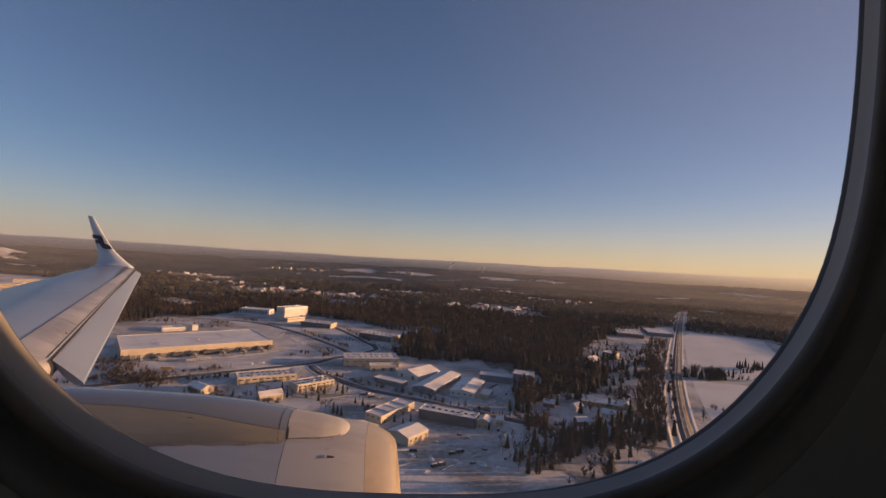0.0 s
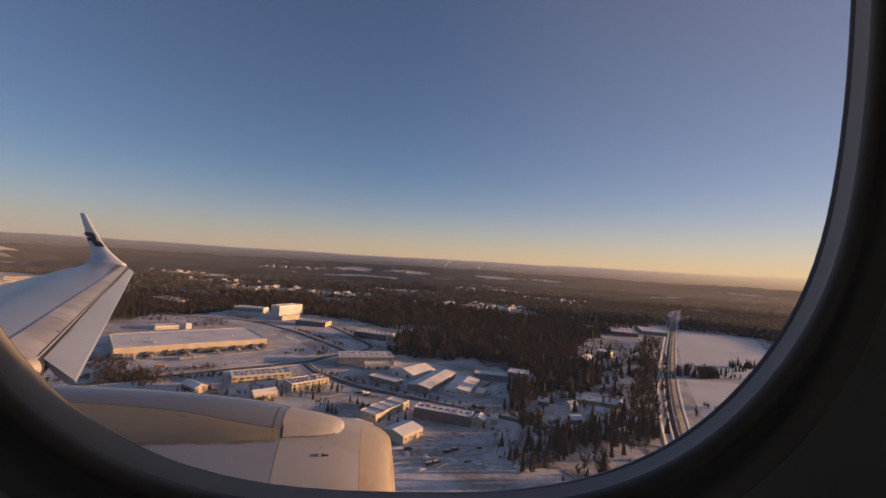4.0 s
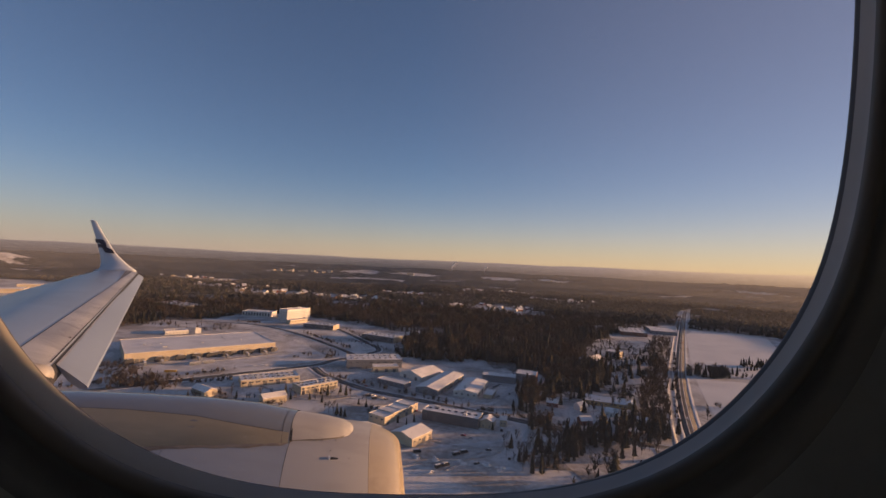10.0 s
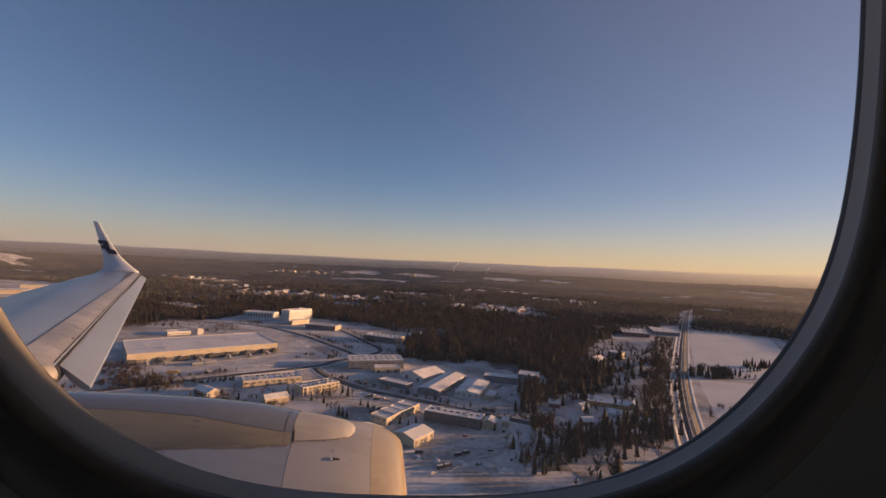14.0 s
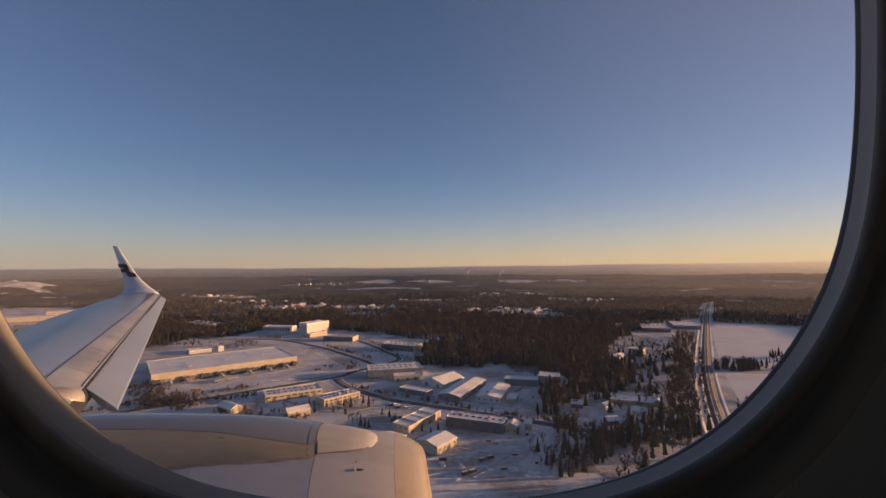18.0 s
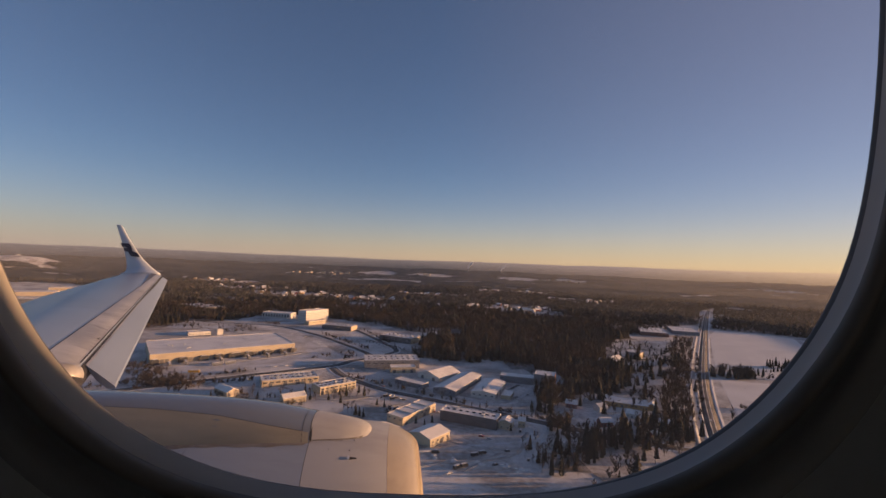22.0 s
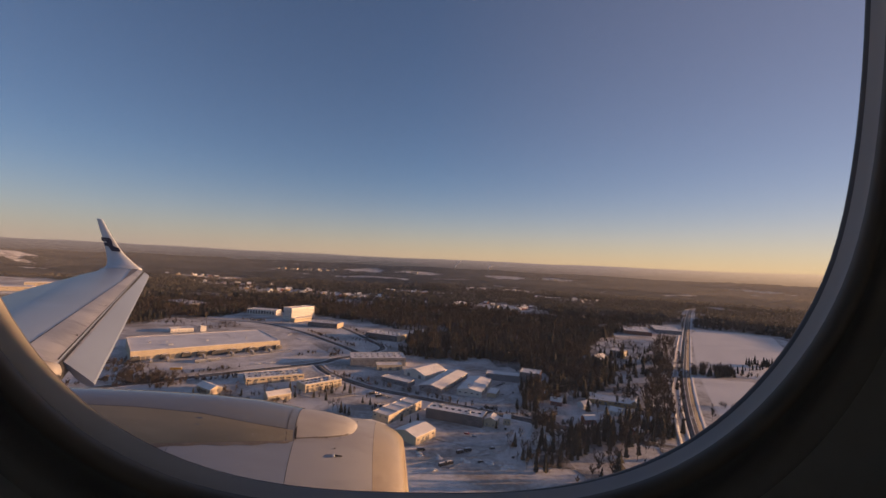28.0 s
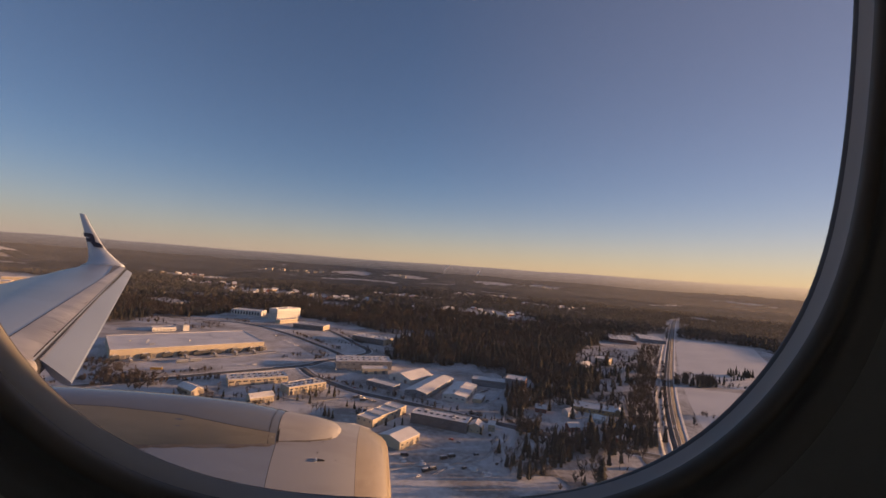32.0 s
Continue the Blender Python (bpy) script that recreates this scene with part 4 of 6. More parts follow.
building("trade_hall", "long flat-roofed hall with cream walls and dark glazing", "industrial hall", -184, 484, 30, 60, 26, 7, "cream", windows=(("near", 9, 4.6, 1.6, 3.6), ("left", 4, 3.5, 1.5, 3.5)), doors=(("near", 4, 3.6, 3.2),), units=10, skylights=(10, 2), seed=2)
building("trade_hall", "two-storey cream trade building with tall shop windows", "industrial hall", -127, 464, 44, 42, 20, 8, "cream", windows=(("near", 8, 3.2, 1.5, 5.0), ("right", 4, 2.6, 1.5, 5.0)), doors=(("near", 8, 3.2, 3.6), ("right", 2, 3, 3)), units=7, skylights=(8, 2), seed=4)
# grey walls carry the front's shade in their colour, cream marks the sunlit side
building("factory_hall", "wide factory hall with a stepped snowy roof, shaded walls painted grey", "industrial hall", -83, 583, 14, 72, 34, 11, "grey_wall", sub="cream", windows=(("near", 8, 4, 1.4, 6.5),), units=12, skylights=(9, 2), seed=5)
building("factory_annex", "lower snowy-roofed annex of the factory hall", "industrial hall", -64, 556, 14, 32, 16, 7, "cream", doors=(("near", 3, 3.6, 4),), seed=6)
building("gable_shed", "white pitched-roof shed with a bright end wall", "shed", -16, 538, -38, 34, 42, 5.5, "white_wall", "gable_y", rise=5.0, doors=(("near", 2, 4, 4),), seed=7)
building("low_shed", "low flat shed with a snowy roof", "shed", -46, 496, -31, 38, 14, 5.2, "grey_wall", windows=(("near", 6, 2.2, 1.0, 2.4),), doors=(("near", 1, 3.4, 3.2),), seed=8)
building("long_shed", "long grey shed with a shallow snowy roof", "shed", 8, 500, -24, 26, 78, 6.2, "grey_wall", "gable_y", rise=2.2, windows=(("left", 9, 3, 1.1, 3.6), ("near", 3, 3, 1.2, 3.4)), doors=(("near", 1, 4, 4), ("right", 3, 4, 4)), seed=9)
building("long_shed", "long shed with a snowy roof and lean-to annexes", "shed", 42, 486, -18, 26, 56, 6.0, "white_wall", "gable_y", rise=2.0, windows=(("near", 4, 2.6, 1.3, 2.6), ("right", 6, 2.4, 1.2, 2.6)), doors=(("right", 3, 3.6, 3.8),), units=3, seed=10)
building("lean_to", "cream lean-to workshop against the long shed", "shed", 61, 470, -18, 10, 22, 4.2, "cream", doors=(("right", 3, 3.2, 3.0),), seed=11)
building("storage_hall", "long low storage hall with a snowy roof at the wood's edge", "shed", 80, 533, -12, 40, 18, 8, "grey_wall", windows=(("near", 7, 2.6, 1.0, 5.0),), seed=12)
building("tall_block", "tall boxy hall with a snowy roof at the wood's edge", "industrial hall", 114, 533, -18, 24, 22, 12, "grey_wall", sub="brick", units=2, windows=(("near", 4, 2.4, 1.2, 8),), seed=13)
# the near wall's shade is put into the dark wall colour
building("dark_hall", "long hall with a white snowy roof and its wall shade painted dark", "industrial hall", 18, 389, -20, 52, 17, 9, "dark_wall", units=5, windows=(("near", 6, 2.6, 1.1, 5.6),), doors=(("near", 2, 4, 4.2),), skylights=(8, 1), seed=14)
building("hall_annex", "small pale annex with a pitched roof at the hall's end", "shed", 49, 381, -20, 11, 12, 6, "cream", "gable_y", rise=2.5, windows=(("near", 2, 1.4, 1.2, 1.4),), seed=15)
building("gate_house", "small pale tower house beside the turning loop", "house", 63, 384, -12, 6, 6, 6, "cream", "gable_x", rise=2.4, windows=(("near", 2, 1.2, 1.3, 2.2), ("right", 2, 1.2, 1.3, 2.2)), seed=16)
for i in range(4):
    c, s = math.cos(radians(58)), math.sin(radians(58))
    building("row_workshop", "cream workshop with a lean snowy roof, one of a stepped row", "workshop", -45 + c * 12.4 * i, 380 + s * 12.4 * i, -32, 18, 12, 7.2 + 0.5 * (i % 2), "cream", windows=(("near", 3, 2.2, 1.3, 4.2),) if i == 0 else (("right", 2, 2.4, 1.3, 4.2),),
             doors=(("right", 1, 3.2, 3.4),), group="stepped row of workshops", seed=17 + i)
building("near_shed", "grey pitched-roof shed with a pale lit end wall", "shed", -16, 346, -37, 22, 24, 6.5, "cream", "gable_y", rise=2.6, windows=(("right", 4, 2.4, 1.4, 3.0),), doors=(("right", 1, 4, 3.6),), seed=22)
building("low_annex", "low grey annex in the snow behind the engine", "shed", -52, 356, -33, 16, 14, 4.5, "white_wall", "gable_x", rise=2.0, seed=23)
building("retail_hall", "big white-roofed retail hall beyond the trees", "retail hall", 458, 1010, -18, 56, 92, 8.5, "brick", windows=(("near", 6, 4, 1.5, 6),), units=8, skylights=(5, 4), seed=24)
building("retail_hall", "grey-blue flat hall beyond the trees", "retail hall", 548, 1050, -18, 56, 84, 8, "grey_wall", windows=(("near", 6, 4, 1.5, 6),), units=6, seed=25)
building("low_shed", "pale low shed near the far road", "shed", 394, 1060, -17, 26, 24, 8, "white_wall", seed=26)
# sunlit right wall is painted cream, the shaded walls grey
building("box_hall", "box hall in a clearing, sunlit side painted cream, shaded front painted grey", "industrial hall", 300, 722, -38, 22, 26, 9.5, "grey_wall", sub="cream", windows=(("near", 4, 2.2, 1.2, 5),), doors=(("right", 2, 4, 4.4),), seed=27)
building("gable_house", "white-roofed pitched house in a clearing", "house", 246, 668, -52, 22, 26, 6, "cream", "gable_y", rise=5, windows=(("near", 2, 1.4, 1.3, 1.6),), seed=28)
building("school_block", "long low brown building with a snowy flat roof among gardens", "house", 184, 462, -19, 42, 24, 4.6, "ochre", windows=(("near", 9, 2.0, 1.3, 1.8),), doors=(("near", 1, 2, 2.3),), units=3, seed=29)
building("office_block", "tall white office block lit by the low sun", "office block", -318, 962, 60, 64, 26, 26, "white_wall", windows=tuple(("near", 14, 2.4, 1.3, 2 + 3.4 * k) for k in range(6)) + tuple(("left", 5, 2.4, 1.3, 2 + 3.4 * k) for k in range(6)), units=5, seed=30)
building("office_wing", "low cream wing at the foot of the office block", "office", -300, 922, 60, 46, 14, 8, "cream", windows=(("near", 9, 3, 1.5, 4),), seed=31)
building("column_hall", "pale hall with tall white columns on its front", "industrial hall", -412, 1000, -8, 68, 30, 12, "white_wall", windows=(("near", 10, 3.6, 7.5, 2),), units=4, seed=32)
building("office_low", "flat-roofed cream office with dark glazing bands", "office", -232, 868, -12, 64, 28, 9, "dark_wall", sub="cream", windows=(("near", 10, 4.4, 1.5, 2), ("near", 10, 4.4, 1.5, 5.4)), units=7, skylights=(7, 2), seed=33)
building("office_low", "wide office with a snowy roof and a row of dark windows", "office", -96, 768, -26, 66, 32, 10, "dark_wall", sub="cream", windows=(("near", 10, 4.4, 1.5, 2), ("near", 10, 4.4, 1.5, 6)), units=7, skylights=(7, 2), seed=34)
building("far_hall", "far white-roofed hall at the edge of the forest", "industrial hall", -650, 1090, -30, 120, 50, 10, "cream", units=6, seed=35)
building("garden_shed", "small cream house with a snowy pitched roof", "house", -228, 432, -34, 26, 12, 5, "cream", "gable_x", rise=3, windows=(("near", 4, 1.4, 1.2, 1.6),), seed=36)
building("corner_house", "cream pitched house with a snowy roof near the hall", "house", -155, 420, 40, 22, 12, 5.5, "cream", "gable_x", rise=3, windows=(("near", 5, 1.4, 1.2, 1.8),), seed=37)
for i, (x, y, w, d, r) in enumerate(((-1262, 1238, 120, 70, 34), (-1080, 1060, 46, 30, 25), (-1330, 1430, 90, 40, 35), (-1130, 1330, 60, 30, 30), (-1020, 1200, 50, 36, 20), (-1380, 1180, 70, 44, 35))):
    building("estate_hall", "far grey hall with a snowy roof beyond the wing", "industrial hall", x, y, r, w, d, 12, "grey_wall" if i % 2 else "cream", units=4, windows=(("near", 6, 4, 1.4, 6),), group="halls of the far estate", seed=40 + i, z=float(lie(np.float64(x), np.float64(y))))

# ---- houses of the gardens and far suburbs ----
def house_model(wall, label, seed):
    return building("house", label, "house", 0, -80, 0, 11, 8.5, 4.2, wall, "gable_x", rise=3.2, windows=(("near", 3, 1.3, 1.2, 1.3), ("right", 2, 1.3, 1.2, 1.3)), doors=(("near", 1, 1.0, 2.1),), group="detached houses", seed=seed)

HOUSES = [house_model("timber", "red timber house with a snowy pitched roof", 61), house_model("ochre", "ochre house with a snowy pitched roof", 62), house_model("white_wall", "white house with a snowy pitched roof", 63)]
spots = [(123, 446, -20), (104, 402, -56), (176, 424, -35), (140, 398, 10), (196, 402, -20), (150, 440, 30), (118, 470, -10), (206, 450, 60), (86, 345, -30), (172, 372, 40)]
rg3 = random.Random(9)
for cx, cy, rx, ry in SUBURBS:
    for i in range(17):
        a, q = rg3.uniform(0, 6.28), math.sqrt(rg3.random()) * 0.85
        spots.append((cx + rx * q * math.cos(a), cy + ry * q * math.sin(a), rg3.choice((20, 110, -35, 55)) + rg3.uniform(-8, 8)))
for i, (x, y, r) in enumerate(spots):
    zz = float(lie(np.float64(x), np.float64(y)))
    src = HOUSES[i % 3]
    if i < 3:
        src.matrix_basis = pose(x, y, zz, 0, 0, r)
    else:
        ob = copy_thing(src, pose(x, y, zz, 0, 0, r))
        if y > 1200:
            k = rg3.uniform(1.2, 2.0)
            ob.scale = (k, k, rg3.uniform(1.1, 1.5))

# pale apartment blocks on the horizon
rg4 = random.Random(4)
for az, r, n in ((-21, 3500, 7), (-16, 3450, 3), (11, 3600, 6), (15, 3500, 2), (-5, 3650, 3)):
    for i in range(n):
        a = radians(az + i * 0.75 + rg4.uniform(-0.2, 0.2))
        x, y = r * math.sin(a), r * math.cos(a)
        building("apartment_block", "pale apartment block among far woods", "apartment block", x, y, rg4.uniform(-30, 30), rg4.uniform(16, 34), 14, rg4.uniform(14, 26), "cream", group="far apartment blocks", seed=70 + i, z=float(lie(np.float64(x), np.float64(y))) - 1)
tx, ty = -2960.0, 2800.0
tower = thing("water_tower", pose(tx, ty, float(lie(np.float64(tx), np.float64(ty))) - 1), "far white water tower over the woods", "tower")
part("shaft", loft([[(k * math.cos(i * 0.5236), k * math.sin(i * 0.5236), z) for i in range(12)] for k, z in ((5, 0), (4, 30), (6, 34))], caps=True), M["white_wall"], tower)
part("tank", loft([[(k * math.cos(i * 0.5236), k * math.sin(i * 0.5236), z) for i in range(12)] for k, z in ((6, 33), (15, 41), (16, 47), (10, 53), (2, 55))], caps=True), M["white_wall"], tower)

# ---- steam plumes of far stacks ----
for az, r, h in ((1.6, 4500, 62), (6.0, 4550, 30)):
    a = radians(az)
    x, y = r * math.sin(a), r * math.cos(a)
    z0 = float(lie(np.float64(x), np.float64(y)))
    root = thing("steam_plume", pose(x, y, z0), "thin white plume of steam over a far stack", "steam plume", "far steam plumes")
    part("stack", loft([[(k * math.cos(i), k * math.sin(i), z) for i in np.arange(0, 6.28, 0.7854)] for k, z in ((4, -2), (3, 40))], caps=True), M["grey_wall"], root)
    bm = bmesh.new()
    for i in range(9):
        t = i / 8
        m4 = Matrix.Translation((22 * t * t * h / 30, 0, 42 + h * t)) @ Matrix.Diagonal((4 + 6 * t, 5, 5 + 4 * t, 1))
        bmesh.ops.create_icosphere(bm, subdivisions=2, radius=1, matrix=m4)
    for v in bm.verts:
        v.co += v.co.normalized() * 0 + Vector((noise.noise(v.co / 5), noise.noise(v.co / 5 + Vector((9, 0, 0))), noise.noise(v.co / 6))) * 2.5
    part("plume", bm, M["steam"], root, smooth=True)

# ---- vehicles ----
def car_model(paint, label):
    root = thing("car", pose(0, -90, 0), label, "car", "parked cars")
    prof = [(-2.2, 0.35), (-2.2, 0.85), (-1.5, 0.98), (-0.95, 1.42), (0.75, 1.45), (1.45, 0.95), (2.15, 0.80), (2.2, 0.35)]
    body = loft([[(x, -s, z) if z < 1.2 else (x, -s * 0.82, z) for x, z in prof] for s in (-0.88, 0.88)], caps=True)
    part("body", body, M[paint], root)
    part("side_glass", boxes((-0.95, 0.85, -0.86, 0.86, 1.0, 1.3)), M["glass"], root)
    part("roof_snow", boxes((-0.9, 0.7, -0.7, 0.7, 1.44, 1.55)), M["roof_snow"], root)
    wheel = mesh_of("wheel", loft([[(0.33 * math.cos(i * 0.6283), y, 0.33 * math.sin(i * 0.6283)) for i in range(10)] for y in (-0.11, 0.11)], caps=True), M["rubber"])
    for sx in (-1.35, 1.35):
        for sy in (-0.8, 0.8):
            part("wheel", wheel, None, root, m=pose(sx, sy, 0.33))
    return root

CARS = [car_model("black", "dark car parked on packed snow"), car_model("white", "white car parked on packed snow"), car_model("silver", "silver car parked on packed snow"), car_model("red", "red car parked on packed snow")]
lots = [(33, 308, 35), (41, 307, 80), (32, 352, -20), (26, 357, -15), (44, 331, 10), (1, 292, 30), (58, 318, 70)]
lots += [(-68 + 4 * i, 455 - 3 * i, 45) for i in range(6)] + [(-92 + 3.2 * i, 505 - 4.4 * i, -50) for i in range(6)] + [(62 + 4 * i, 490 + 6 * i, 10) for i in range(5)] + [(84, 478, 70), (88, 486, 70), (70, 468, 20)]
lots += [(-20 + 4 * i, 411 - 1.6 * i, -20) for i in range(4)] + [(-152 + 7 * i, 760 - 6 * i, 40) for i in range(9)] + [(285 + 6 * i, 690 + 3 * i, 20) for i in range(6)] + [(300 + 5 * i, 740 + 4 * i, 20) for i in range(5)]
lots += [(-290 + 10 * i, 905 - 5 * i, 30) for i in range(6)] + [(356, 620, 60), (250, 424, 62), (-60, 463, -25), (40, 417, 155), (-200, 736, -50), (520, 906, 60)]
rg5 = random.Random(12)
for i, (x, y, r) in enumerate(lots):
    if i < 4:
        CARS[i].matrix_basis = pose(x, y, 0.12, 0, 0, r)
    else:
        copy_thing(rg5.choice([CARS[0]] * 3 + CARS), pose(x, y, 0.2, 0, 0, r + rg5.uniform(-6, 6)))

def van_model():
    root = thing("van", pose(0, -95, 0), "dark van parked on packed snow", "van", "parked vans")
    prof = [(-3.0, 0.45), (-3.0, 2.3), (-2.8, 2.45), (1.5, 2.45), (2.2, 1.55), (3.0, 1.3), (3.05, 0.45)]
    part("body", loft([[(x, s * (1.0 if z < 1.6 else 0.93), z) for x, z in prof] for s in (-1.0, 1.0)], caps=True), M["black"], root)
    part("windscreen", loft([[(1.55, s, 2.38), (2.2, s, 1.6), (2.22, s, 1.62), (1.57, s, 2.40)] for s in (-0.85, 0.85)], caps=True), M["glass"], root)
    part("roof_snow", boxes((-2.75, 1.45, -0.85, 0.85, 2.45, 2.58)), M["roof_snow"], root)
    wheel = mesh_of("wheel", loft([[(0.38 * math.cos(i * 0.6283), y, 0.38 * math.sin(i * 0.6283)) for i in range(10)] for y in (-0.12, 0.12)], caps=True), M["rubber"])
    for sx in (-1.9, 1.9):
        for sy in (-0.92, 0.92):
            part("wheel", wheel, None, root, m=pose(sx, sy, 0.38))
    return root

van = van_model()
for i, (x, y, r) in enumerate(((6, 300, 35), (11, 303, 35), (19, 321, 25), (25, 325, 25), (-68, 448, 20), (-60, 441, 20), (66, 482, 0), (-10, 322, 10), (294, 712, 30), (60, 372, 80))):
    if i == 0:
        van.matrix_basis = pose(x, y, 0.1, 0, 0, r)
    else:
        copy_thing(van, pose(x, y, 0.15, 0, 0, r))

def trailer_model():
    root = thing("truck_trailer", pose(0, -100, 0), "grey box trailer standing in the snowy yard", "trailer", "trailers in the warehouse yard")
    part("body", boxes((-6.6, 6.6, -1.25, 1.25, 1.15, 3.9)), M["grey_wall"], root)
    part("roof_snow", boxes((-6.55, 6.55, -1.2, 1.2, 3.9, 4.05)), M["roof_snow"], root)
    part("chassis", boxes((-6.3, 5.8, -0.5, 0.5, 0.75, 1.15)), M["rubber"], root)
    wheel = mesh_of("wheel", loft([[(0.5 * math.cos(i * 0.6283), y, 0.5 * math.sin(i * 0.6283)) for i in range(10)] for y in (-0.15, 0.15)], caps=True), M["rubber"])
    for sx in (-5.0, -3.7, -2.4):
        for sy in (-1.05, 1.05):
            part("wheel", wheel, None, root, m=pose(sx, sy, 0.5))
    return root

trailer = trailer_model()
c, s = math.cos(radians(39)), math.sin(radians(39))
n = 0
for i, (u, v, tr) in enumerate([(-70, -66, 90), (-52, -66, 90), (-12, -66, 92), (22, -66, 90), (48, -66, 89), (72, -66, 90), (-20, -92, 0), (-5, -91, 2)]):
    m = pose(-340.5 + c * u - s * v, 624 + s * u + c * v, 0.1, 0, 0, 39 + tr)
    if i == 0:
        trailer.matrix_basis = m
    else:
        copy_thing(trailer, m)
tagged(thing("container", pose(-306, 503, 0.1, 0, 0, 12), "orange-brown container standing in the yard", "container"))
part("body", boxes((-6, 6, -1.2, 1.2, 0.1, 2.7)), M["yellow"], bpy.data.objects["container"])
part("snow_cap", boxes((-6, 6, -1.2, 1.2, 2.7, 2.9)), M["roof_snow"], bpy.data.objects["container"])

# street lamps along the main road
def lamp_model():
    root = thing("street_lamp", pose(0, -120, 0), "thin grey street lamp beside the road", "street lamp", "lamps along the road")
    part("pole", loft([[(k * math.cos(i * 1.0472), k * math.sin(i * 1.0472), z) for i in range(6)] for k, z in ((0.12, -0.3), (0.07, 9.5))], caps=True), M["steel"], root)
    part("arm", boxes((0, 2.0, -0.05, 0.05, 9.4, 9.5)), M["steel"], root)
    part("head", boxes((1.6, 2.5, -0.15, 0.15, 9.33, 9.48)), M["frame"], root)
    return root

lamp = lamp_model()
for i, k in enumerate(np.linspace(0.12, 0.9, 14)):
    p = main_line[int(k * (len(main_line) - 1))]
    m = pose(p.x - 8.5, p.y + 4.5, 0, 0, 0, -30)
    if i == 0:
        lamp.matrix_basis = m
    else:
        copy_thing(lamp, m)

# ---- along the flight path: the estate behind, the highway, fields and scrubby hill ahead ----
def ground_at(x, y):
    return float(lie(np.float64(x), np.float64(y)))

HIGHWAY = [(430, 180), (466, 240), (500, 295), (577, 411), (757, 676), (1011, 1074), (1300, 1540)]
for name, off in (("road_highway", 0), ("road_highway_far", 22)):
    ribbon(name, [(x + off, y - off * 0.6) for x, y in HIGHWAY], 12, M["road_brown"], "grey-brown carriageway of a dual highway with snowy verges", edge=1.6)
ribbon("road_slip", [(560, 250), (640, 380), (740, 545), (830, 700)], 6, M["road_brown"], "narrow slip road beside the highway", banks=False, z=0.2)
for i, (k, off) in enumerate(((0.12, 3), (0.2, -3), (0.3, 25), (0.36, 19), (0.46, 3), (0.6, 25), (0.7, -3), (0.8, 19))):
    x, y = (float(np.interp(k, np.linspace(0, 1, len(HIGHWAY)), [p[j] for p in HIGHWAY])) for j in (0, 1))
    copy_thing(CARS[i % 4], pose(x + off, y - off * 0.6, ground_at(x, y) + 0.28, 0, 0, 56 + (180 if off > 10 else 0)))
ribbon("road_field_track", [(1004, 222), (1042, 314), (1125, 494), (1190, 640)], 5, M["track"], "rutted track of brownish snow over the hill", banks=False, z=0.2, category="track")
for x0, y0, x1, y1, n, share in ((706, 379, 788, 346, 14, 0.7), (788, 346, 903, 324, 22, 0.75), (903, 324, 950, 361, 12, 0.6), (373, 474, 422, 427, 18, 0.6), (422, 427, 497, 376, 20, 0.7), (1170, 720, 1250, 700, 24, 0.8)):
    for i in range(n):
        t = rng.random()
        x, y = x0 + (x1 - x0) * t + rng.uniform(-6, 6), y0 + (y1 - y0) * t + rng.uniform(-6, 6)
        tree = plant("spruce" if rng.random() < share else "birch", x, y, rng.uniform(8, 16), rg=rng)
        tree.location.z = ground_at(x, y) - 0.1

def scrub_hill(cx, cy, rx, ry, high):
    """A rough snowy mound with brown scrub and boulders."""
    def top(x, y):
        q = ((x - cx) / rx) ** 2 + ((y - cy) / ry) ** 2
        return high * np.clip(1 - q, 0, 1) ** 0.8 * (1 + 0.25 * rnoise(x, y, 60, 51) + 0.12 * rnoise(x, y, 16, 52))
    n = 56
    X, Y = np.meshgrid(np.linspace(cx - rx, cx + rx, n), np.linspace(cy - ry, cy + ry, n))
    Z = lie(X, Y) + top(X, Y) - 0.15
    me = bpy.data.meshes.new("hill")
    me.from_pydata([(float(a), float(b), float(c)) for a, b, c in zip(X.ravel(), Y.ravel(), Z.ravel())], [],
                   [(j * n + i, j * n + i + 1, (j + 1) * n + i + 1, (j + 1) * n + i) for j in range(n - 1) for i in range(n - 1)])
    me.materials.append(M["scrub"])
    for p in me.polygons:
        p.use_smooth = True
    tagged(new("hill", me), "rough snow-dusted hill with brown scrub", "hill", kind="structure")
    rg = np.random.RandomState(91)
    m = 420
    a, q = rg.rand(m) * 6.283, np.sqrt(rg.rand(m)) * 0.95
    x, y = cx + rx * q * np.cos(a), cy + ry * q * np.sin(a)
    P = np.stack([x, y, lie(x, y) + top(x, y) - 0.3], 1)
    ob = bulk("hill_scrub", *twig_tree(40, 62, 0.05, 0.05), P, np.stack([rg.uniform(1.5, 4, m), rg.uniform(1, 4, m)], 1), rg.rand(m) * 6.28, M["bare"])
    tagged(ob, "bare brown scrub on the hill", "bushes", kind="stuff")
    bm = bmesh.new()
    bmesh.ops.create_icosphere(bm, subdivisions=1, radius=1)
    for v in bm.verts:
        v.co *= 1 + 0.4 * noise.noise(v.co * 2.1)
    V = np.array([tuple(v.co) for v in bm.verts])
    F = np.array([[v.index for v in f.verts] for f in bm.faces])
    bm.free()
    k = slice(0, 160)
    ob = bulk("boulders", V, F, P[k] + np.array([3.0, 2.0, 0.1]), np.stack([rg.uniform(0.5, 1.8, 160), rg.uniform(0.4, 1.2, 160)], 1), rg.rand(160) * 6.28, M["packed_snow"])
    tagged(ob, "snow-dusted boulders on the hill", "boulders", kind="stuff")

scrub_hill(1160, 430, 225, 190, 15)

